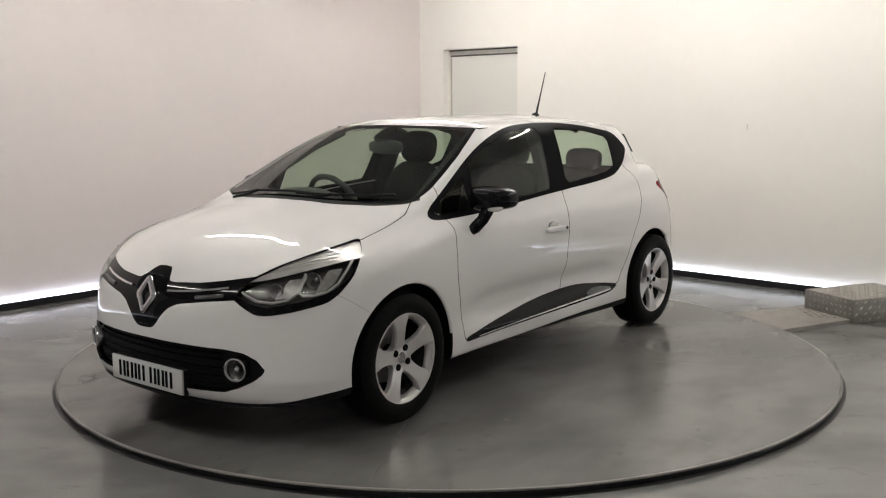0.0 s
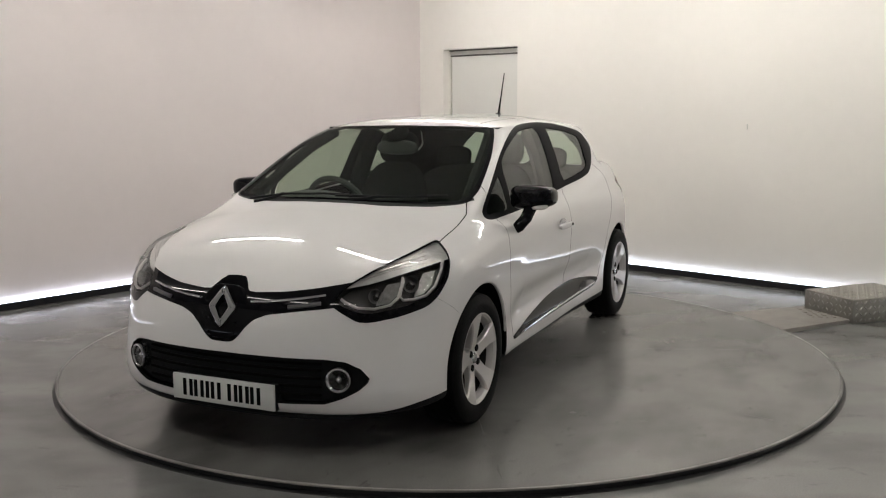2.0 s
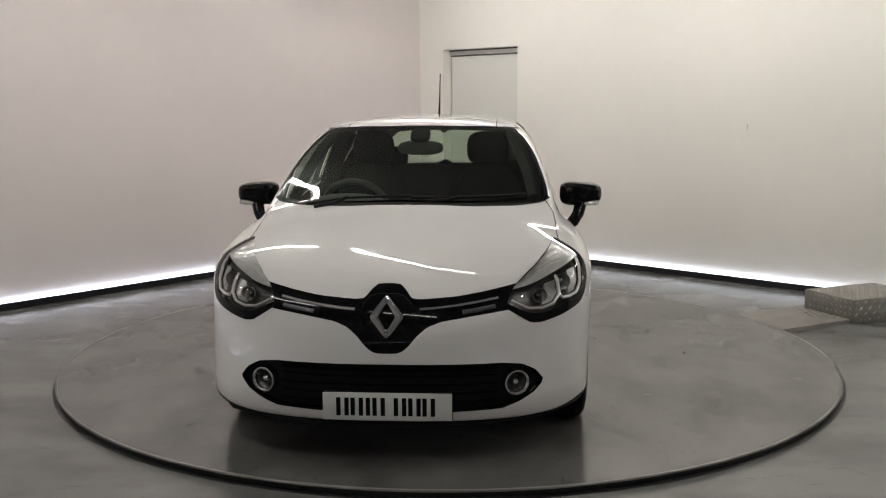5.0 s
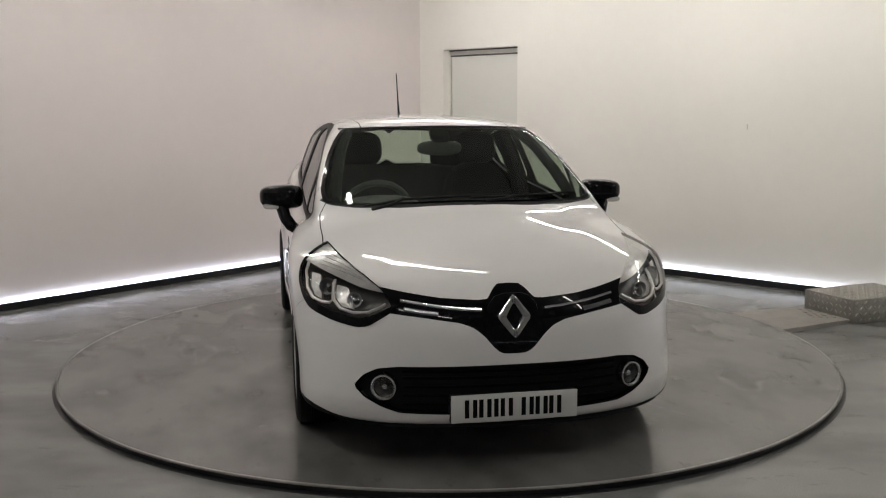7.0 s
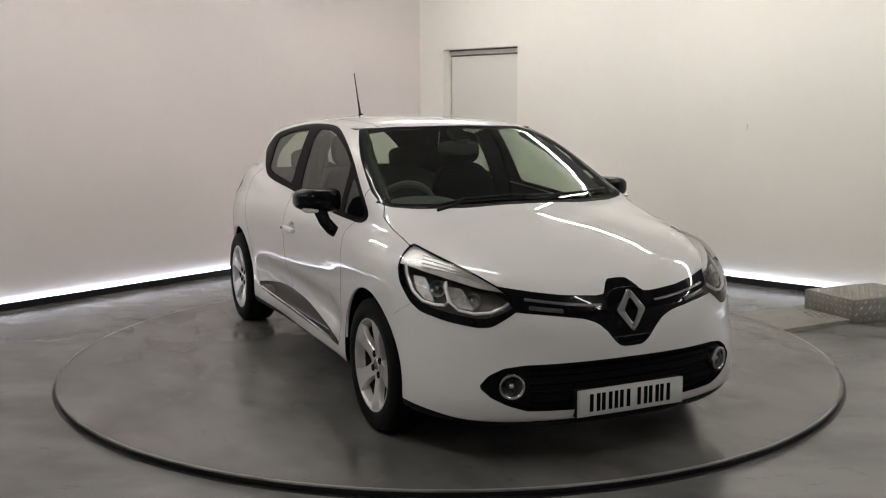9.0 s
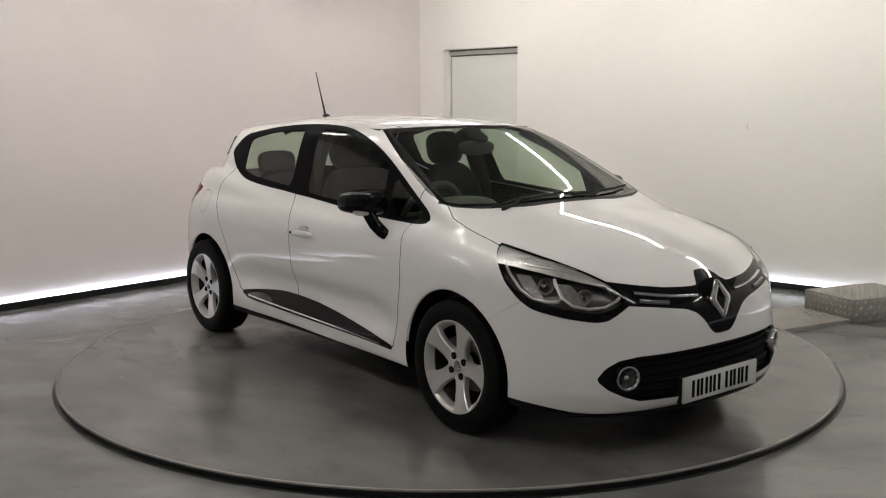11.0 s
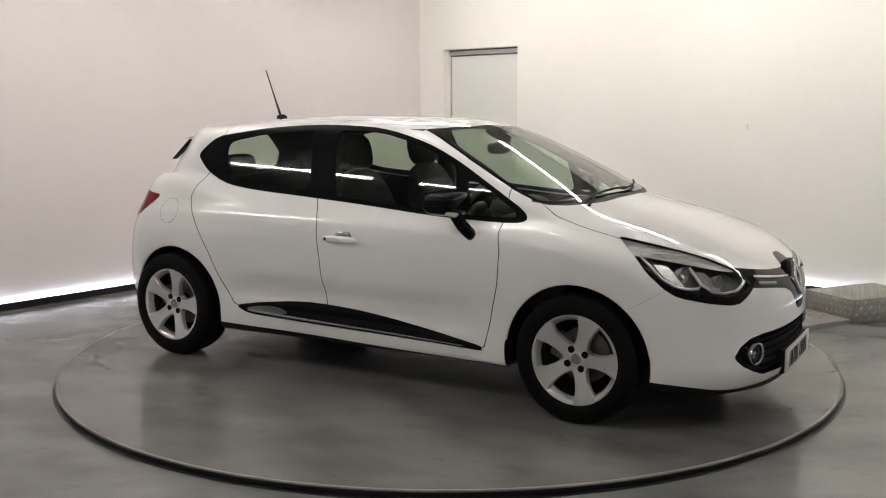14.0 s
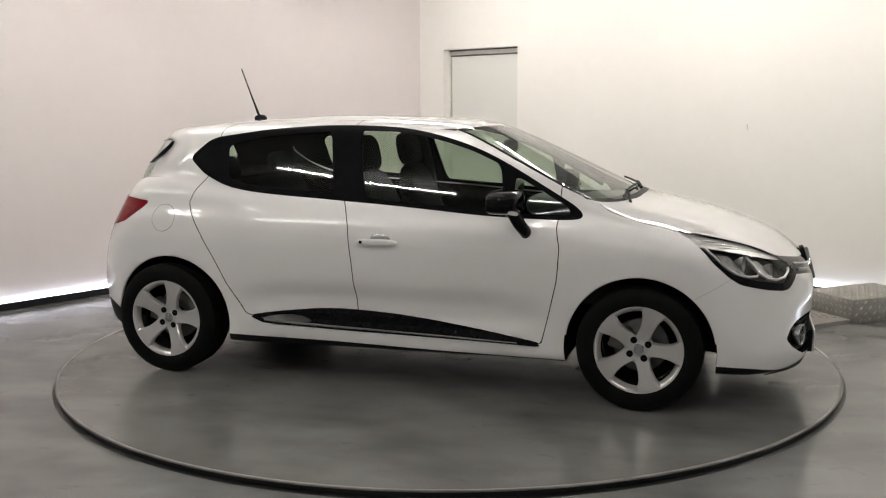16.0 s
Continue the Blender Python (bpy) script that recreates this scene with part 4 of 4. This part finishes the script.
    # wipers
    for pts in ([(1.175, -0.50), (1.16, -0.3), (1.17, -0.05), (1.175, 0.12)], [(1.19, 0.02), (1.16, 0.25), (1.1, 0.45), (1.05, 0.57)]):
        P = [on_top(x, y) + Vector((0.0, 0, 0.016)) for x, y in pts]
        w = part("wiper", tube_bm(P, 0.006, 6), M_PLASTIC, car, "black wiper blade")
        arm = [on_top(1.2, pts[1][1] - 0.16) + Vector((0, 0, 0.004)), on_top(1.18, pts[1][1] - 0.05) + Vector((0, 0, 0.01)), P[1] + Vector((0, 0, 0.004))]
        part("wiper_arm", tube_bm(arm, 0.008, 6), M_PLASTIC, w, "black wiper arm")


def shaped_ball(rx, ry, rz, e=0.75, n=20):
    """A rounded box-like ball."""
    bm = bmesh.new()
    bmesh.ops.create_uvsphere(bm, u_segments=2 * n, v_segments=n, radius=1)
    for v in bm.verts:
        c = v.co
        v.co = Vector([math.copysign(abs(a) ** e, a) * r for a, r in zip(c, (rx, ry, rz))])
    return bm


def build_sides(car):
    for s in (1, -1):
        # door mirror: cap, glass, indicator, foot
        bm = shaped_ball(0.085, 0.112, 0.06, 0.58)
        for v in bm.verts:
            if v.co.x < -0.045:
                v.co.x = -0.045 + (v.co.x + 0.045) * 0.2
            k = (v.co.y * s + 0.12) / 0.24
            v.co.z *= 1.12 - 0.25 * k
            v.co.x += -0.035 * k * k
        bmesh.ops.transform(bm, matrix=pose(0.65, s * 0.872, 1.003), verts=bm.verts)
        mirror = part("door_mirror", bm, M_BLACK, car, "gloss black door mirror with a clear indicator")
        bm = shaped_ball(0.03, 0.06, 0.012, 0.7, 12)
        bmesh.ops.transform(bm, matrix=pose(0.688, s * 0.908, 0.958, 0, 12, -18 * s), verts=bm.verts)
        part("indicator", bm, M_AMBER, mirror, "clear indicator strip")
        part("mirror_glass", slab_bm(round_poly([(-0.1, -0.05), (0.1, -0.055), (0.1, 0.05), (-0.1, 0.055)], 2), 0.004, Matrix.Translation((0.59, s * 0.872, 1.003)) @ Matrix.Rotation(radians(-90), 4, "Y") @ Matrix.Rotation(radians(90), 4, "Z")), M_CHROME, mirror, "mirror glass")
        bm = bmesh.new()
        a0 = on_side(0.735, 0.845, s)
        P = [a0 + Vector((0, -0.02 * s, -0.01)), a0 + Vector((0.0, 0.012 * s, 0.015)), Vector((0.71, s * 0.855, 0.90)), Vector((0.685, s * 0.87, 0.95)), Vector((0.665, s * 0.88, 0.985))]
        part("mirror_foot", tube_bm(P, 0.031, 12, taper=[0.8, 1.0, 1.0, 1.05, 1.1]), M_BLACK, mirror, "black mirror foot")
        # door handles
        for x0, z0 in ((-0.035, 0.778),):
            p = on_side(x0, z0, s)
            bm = shaped_ball(0.108, 0.016, 0.017, 0.6, 12)
            bmesh.ops.transform(bm, matrix=Matrix.Translation(p + Vector((0, 0.018 * s, 0))), verts=bm.verts)
            h = part("door_handle", bm, M_PAINT, car, "white pull handle")
            bm = shaped_ball(0.055, 0.008, 0.03, 0.8, 10)
            bmesh.ops.transform(bm, matrix=Matrix.Translation(p + Vector((0.01, 0.0, 0.012))), verts=bm.verts)
            part("handle_cup", bm, M_SATIN, h, "grey recess behind the handle")
            lock = lathe_bm([(0.001, 0.02), (0.008, 0.02), (0.009, 0.0)], 12, m=Matrix.Translation(p + Vector((-0.085, 0.017 * s, 0))) @ Matrix.Rotation(radians(-90 * s), 4, "X"))
            part("lock", lock, M_PLASTIC, h, "dark lock")
        # silver strip low on the doors
        pts = [on_side(x, z, s) + Vector((0, 0.007 * s, 0)) for x, z in ((-0.69, 0.333), (-0.5, 0.324), (-0.3, 0.318), (-0.1, 0.314), (0.1, 0.31), (0.3, 0.306), (0.5, 0.301), (0.7, 0.297))]
        part("trim_strip", tube_bm(pts, 0.0065, 6, taper=[1, 1.1, 1, 0.9, 0.8, 0.7, 0.6, 0.4]), M_CHROME, car, "bright silver strip")
        blade = [(-0.72, 0.338), (-0.66, 0.356), (-0.55, 0.368), (-0.47, 0.362), (-0.41, 0.34), (-0.45, 0.331), (-0.6, 0.33)]
        bm = bmesh.new()
        vs = [bm.verts.new(on_side(x, z, s) + Vector((0, 0.0065 * s, 0))) for x, z in round_poly(blade, 1)]
        bm.faces.new(vs)
        bmesh.ops.solidify(bm, geom=bm.faces[:], thickness=0.003)
        part("trim_badge", bm, M_TRIM_BLADE, car, "satin silver blade insert")
        # black fin beside the rear window
        bm = bmesh.new()
        fin = [(-1.4, 1.275), (-1.575, 1.145), (-1.545, 1.15), (-1.415, 1.24)]
        def fin_pt(x, z, d):
            return Vector((x, s * (0.528 + 0.13 * (z - 1.2)) + d * s, z))
        a = [bm.verts.new(fin_pt(x, z, 0)) for x, z in fin]
        b = [bm.verts.new(fin_pt(x, z, -0.025)) for x, z in fin]
        bm.faces.new(a)
        bm.faces.new(b)
        for k in range(4):
            bm.faces.new((a[k], a[(k + 1) % 4], b[(k + 1) % 4], b[k]))
        part("rear_fin", bm, M_BLACK, car, "gloss black fin beside the rear window")
        # wheel wells
        for c in (ARCH_F, ARCH_R):
            bm = bmesh.new()
            rings = []
            for yy, r in ((0.845, ARCH_RAD + 0.004), (0.80, ARCH_RAD + 0.008), (0.60, ARCH_RAD + 0.01), (0.52, ARCH_RAD)):
                ring = []
                for a in np.linspace(radians(-10), radians(190), 40):
                    x, z = c[0] + r * math.cos(a), c[1] + r * math.sin(a)
                    ring.append(bm.verts.new((x, s * min(yy, 0.83, abs(on_side(x, max(z, 0.33), 1).y) - 0.014), z)))
                rings.append(ring)
            for ra, rb in zip(rings, rings[1:]):
                for k in range(39):
                    bm.faces.new((ra[k], ra[k + 1], rb[k + 1], rb[k]))
            mid = bm.verts.new((c[0], s * 0.52, c[1]))
            for k in range(39):
                bm.faces.new((rings[-1][k], rings[-1][k + 1], mid))
            part("wheel_well", bm, M_LINER, car, "black wheel arch lining")
            # painted arch lip
            lip = [on_side(c[0] + ARCH_RAD * math.cos(a), max(c[1] + ARCH_RAD * math.sin(a), 0.25), s) + Vector((0, -0.008 * s, 0)) for a in np.linspace(radians(9), radians(171), 40)]
            part("arch_lip", tube_bm(lip, 0.006, 6), M_PAINT, car, "white rolled wheel arch lip")
    # roof aerial
    base = on_top(-1.115, 0)
    bm = shaped_ball(0.042, 0.018, 0.024, 0.9, 10)
    bmesh.ops.transform(bm, matrix=Matrix.Translation(base + Vector((0, 0, 0.009))), verts=bm.verts)
    foot = part("aerial_foot", bm, M_PLASTIC, car, "black aerial foot")
    part("aerial_rod", tube_bm([base + Vector((-0.005, 0, 0.01)), base + Vector((-0.06, 0, 0.15)), base + Vector((-0.122, 0, 0.312))], 0.005, 8, taper=[1.7, 0.9, 0.7]), M_PLASTIC, foot, "thin black aerial rod")


def build_wheels(car):
    tyre_prof = [(0.213, -0.1), (0.225, -0.102), (0.255, -0.104), (0.285, -0.098), (0.30, -0.085), (0.305, -0.06), (0.305, 0.06), (0.30, 0.085), (0.285, 0.098), (0.255, 0.104), (0.225, 0.102), (0.213, 0.096)]
    grooved = tyre_prof[:5] + [(0.305, -0.062), (0.305, -0.04), (0.299, -0.038), (0.299, -0.032), (0.305, -0.03), (0.305, -0.004), (0.299, -0.003), (0.299, 0.003), (0.305, 0.004), (0.305, 0.03), (0.299, 0.032), (0.299, 0.038), (0.305, 0.04), (0.305, 0.062)] + tyre_prof[7:]
    def rim_parts(holder):
        part("tyre", lathe_bm(grooved, 64, "y"), M_RUBBER, holder, "black rubber tyre")
        rim = part("rim", lathe_bm([(0.214, 0.085), (0.217, 0.093), (0.213, 0.097), (0.206, 0.096), (0.202, 0.09), (0.196, 0.086), (0.193, 0.078), (0.187, 0.07), (0.185, 0.055)], 64, "y"), M_ALLOY, holder, "silver five-spoke alloy rim")
        part("barrel", lathe_bm([(0.1852, 0.056), (0.184, 0.03), (0.19, -0.05), (0.2, -0.09), (0.212, -0.094)], 48, "y"), M_LAMP_DARK, rim, "dark inner rim barrel")
        # five broad spokes flaring to the rim
        for k in range(5):
            a0 = radians(90 + 72 * k)
            bm = bmesh.new()
            rows = []
            for r, w, yf, th in ((0.02, 0.034, 0.066, 0.03), (0.05, 0.035, 0.069, 0.03), (0.07, 0.034, 0.072, 0.03), (0.09, 0.032, 0.077, 0.03), (0.115, 0.033, 0.083, 0.028), (0.15, 0.039, 0.09, 0.026), (0.18, 0.051, 0.094, 0.024), (0.2, 0.06, 0.096, 0.02), (0.21, 0.066, 0.0965, 0.018)):
                row = []
                for u, dy in ((-1.06, -th), (-1, -0.007), (-0.86, 0.0), (0, -0.002), (0.86, 0.0), (1, -0.007), (1.06, -th)):
                    ang = a0 + math.atan2(u * w, r)
                    rr = math.hypot(u * w, r) if r < 0.18 else r + 0.0
                    row.append(bm.verts.new((rr * math.cos(ang), yf + dy, rr * math.sin(ang))))
                rows.append(row)
            for ra, rb in zip(rows, rows[1:]):
                for j in range(6):
                    bm.faces.new((ra[j], ra[j + 1], rb[j + 1], rb[j]))
            part("spoke", bm, M_ALLOY, rim, sharp=28)
        part("hub", lathe_bm([(0.001, 0.069), (0.028, 0.069), (0.034, 0.067), (0.07, 0.066), (0.072, 0.03)], 32, "y"), M_ALLOY, rim)
        part("hub_cap", lathe_bm([(0.001, 0.074), (0.022, 0.0735), (0.027, 0.067), (0.028, 0.066)], 24, "y"), M_SATIN, rim, "small round centre cap")
        for k in range(4):
            a = radians(40 + 90 * k)
            m = Matrix.Translation((0.05 * math.cos(a), 0, 0.05 * math.sin(a)))
            part("bolt_hole", lathe_bm([(0.001, 0.0725), (0.014, 0.0735), (0.0165, 0.072), (0.0165, 0.06)], 14, "y", m=m), M_INK, rim, "dark wheel bolt")
        part("brake_disc", lathe_bm([(0.05, -0.02), (0.13, -0.02), (0.133, -0.022), (0.133, -0.04)], 40, "y"), M_BRAKE, holder, "grey steel brake disc")
        bm = box_bm((0.06, -0.05, -0.06), (0.15, 0.02, 0.06), None, 0.012)
        part("brake_caliper", bm, M_BRAKE, holder, "grey brake caliper")
        part("inner_barrel", lathe_bm([(0.001, -0.045), (0.188, -0.045)], 40, "y"), M_LINER, holder)
    first = new("wheel")
    first.parent = car
    rim_parts(first)
    tagged(first, "silver alloy wheel with a black tyre")
    first.matrix_basis = pose(1.2945, 0.742, 0.305, 0, 9, 0)
    for x, y, turn, sp in ((-1.2945, 0.75, 0, 33), (1.2945, -0.742, 180, -20), (-1.2945, -0.75, 180, -15)):
        copy_thing(first, pose(x, y, 0.305, 0, 0, turn) @ pose(0, 0, 0, 0, sp, 0))


def build_cabin(car):
    def seat(x, y, w=0.5):
        st = new("front_seat")
        st.parent = car
        tagged(st, "dark fabric front seat with a headrest")
        bm = shaped_ball(0.27, w / 2, 0.09, 0.55)
        bmesh.ops.transform(bm, matrix=pose(x + 0.1, y, 0.48, 0, -8), verts=bm.verts)
        part("cushion", bm, M_FABRIC, st)
        bm = shaped_ball(0.075, w / 2, 0.34, 0.6)
        for v in bm.verts:
            v.co.y *= 1 - 0.22 * max(0, v.co.z / 0.34)
        bmesh.ops.transform(bm, matrix=pose(x - 0.24, y, 0.79, 0, -18), verts=bm.verts)
        part("backrest", bm, M_FABRIC, st)
        bm = shaped_ball(0.055, 0.13, 0.105, 0.65)
        bmesh.ops.transform(bm, matrix=pose(x - 0.355, y, 1.205, 0, -12), verts=bm.verts)
        part("headrest", bm, M_FABRIC, st)
    seat(0.08, 0.36)
    seat(0.08, -0.36)
    bench = new("rear_bench")
    bench.parent = car
    tagged(bench, "dark fabric rear bench with headrests")
    bm = shaped_ball(0.25, 0.62, 0.1, 0.5)
    bmesh.ops.transform(bm, matrix=pose(-0.72, 0, 0.5, 0, -8), verts=bm.verts)
    part("cushion", bm, M_FABRIC, bench)
    bm = shaped_ball(0.08, 0.62, 0.3, 0.5)
    bmesh.ops.transform(bm, matrix=pose(-1.08, 0, 0.76, 0, -16), verts=bm.verts)
    part("backrest", bm, M_FABRIC, bench)
    for y in (0.36, -0.36):
        bm = shaped_ball(0.05, 0.13, 0.075, 0.6)
        bmesh.ops.transform(bm, matrix=pose(-1.165, y, 1.105, 0, -10), verts=bm.verts)
        part("headrest", bm, M_FABRIC, bench)
    # dashboard with hood over the dials
    bm = bmesh.new()
    prof = [(1.16, 0.93), (1.02, 0.965), (0.85, 0.955), (0.74, 0.92), (0.68, 0.86), (0.70, 0.7), (0.8, 0.5), (1.16, 0.5)]
    cols = [[bm.verts.new((x, y, z - 0.04 * y * y)) for x, z in prof] for y in np.linspace(-0.66, 0.66, 15)]
    for a, b in zip(cols, cols[1:]):
        for k in range(len(prof)):
            j = (k + 1) % len(prof)
            bm.faces.new((a[k], a[j], b[j], b[k]))
    bm.faces.new(cols[0])
    bm.faces.new(cols[-1])
    dash = part("dashboard", bm, M_DASH, car, "dark grained dashboard")
    bm = shaped_ball(0.13, 0.2, 0.06, 0.8)
    bmesh.ops.transform(bm, matrix=pose(0.78, -0.36, 0.95), verts=bm.verts)
    part("dial_hood", bm, M_DASH, dash)
    # steering wheel on the car's right
    wm = pose(0.52, -0.36, 0.90, 0, -64, 0)
    ring = [wm @ Vector((0.18 * math.cos(a), 0.18 * math.sin(a), 0)) for a in np.linspace(0, 2 * math.pi, 33)[:-1]]
    wheel = part("steering_wheel", tube_bm(ring, 0.018, 8, closed=True), M_DASH, car, "dark steering wheel")
    bm = shaped_ball(0.07, 0.075, 0.03, 0.8, 10)
    bmesh.ops.transform(bm, matrix=wm, verts=bm.verts)
    part("airbag_boss", bm, M_DASH, wheel)
    for a in (0, 90, 180):
        e = wm @ Vector((0.18 * math.sin(radians(a)) * 0 + 0.17 * math.cos(radians(a + 90)), 0.17 * math.sin(radians(a + 90)), 0))
        part("wheel_spoke", tube_bm([wm @ Vector((0, 0, 0)), e], 0.016, 6), M_DASH, wheel)
    # rear-view mirror, sun sensor housing
    bm = shaped_ball(0.028, 0.125, 0.04, 0.7, 12)
    bmesh.ops.transform(bm, matrix=pose(0.465, 0.0, 1.238), verts=bm.verts)
    rv = part("inner_mirror", bm, M_DASH, car, "black rear-view mirror")
    part("mirror_stem", tube_bm([(0.475, 0, 1.25), (0.47, 0, 1.315)], 0.014, 8), M_DASH, rv)
    bm = shaped_ball(0.075, 0.055, 0.02, 0.65, 12)
    bmesh.ops.transform(bm, matrix=pose(0.46, 0.0, 1.307, 0, 24), verts=bm.verts)
    part("sensor_cover", bm, M_LINER, rv, "black sensor cover on the glass")
    # trims on the inside of the pillars
    for s in (1, -1):
        part("pillar_trim", tube_bm([(0.92, s * 0.615, 1.0), (0.72, s * 0.585, 1.12), (0.5, s * 0.545, 1.235), (0.3, s * 0.495, 1.318)], 0.03, 8), M_FABRIC, car, "dark inner windscreen pillar trim")
        part("pillar_trim", tube_bm([(-0.22, s * 0.66, 0.75), (-0.24, s * 0.645, 1.0), (-0.26, s * 0.585, 1.18), (-0.28, s * 0.52, 1.315)], 0.055, 8), M_FABRIC, car, "dark inner centre pillar trim")
    # headlining and cabin floor
    V = []
    xs, ys = np.linspace(-1.5, 0.28, 16), np.linspace(-0.48, 0.48, 11)
    for x in xs:
        for y in ys:
            V.append((x, y, float(ROOF(np.array(x)) - 0.10 * y * y - 0.22 * y**4) - 0.045))
    F = [(i * 11 + j, i * 11 + j + 1, (i + 1) * 11 + j + 1, (i + 1) * 11 + j) for i in range(15) for j in range(10)]
    mesh_ob("headlining", V, F, M_LINER, car, "dark roof lining")
    part("cabin_floor", box_bm((-1.5, -0.66, 0.32), (0.95, 0.66, 0.36)), M_LINER, car, "black cabin floor")
    for s in (1, -1):
        part("sun_visor", box_bm((0.14, s * 0.36 - 0.18, 1.335), (0.3, s * 0.36 + 0.18, 1.348), None, 0.005), M_DASH, car, "folded dark sun visor")


car = build_car()


def motions():
    ox, oy = -0.0508, -0.1265
    walk(turntable, [(t, pose(0, 0, 0, 0, 0, a)) for t, a in TURN])
    walk(car, [(t, pose(0, 0, 0, 0, 0, a) @ pose(ox, oy, 0)) for t, a in TURN])


motions()
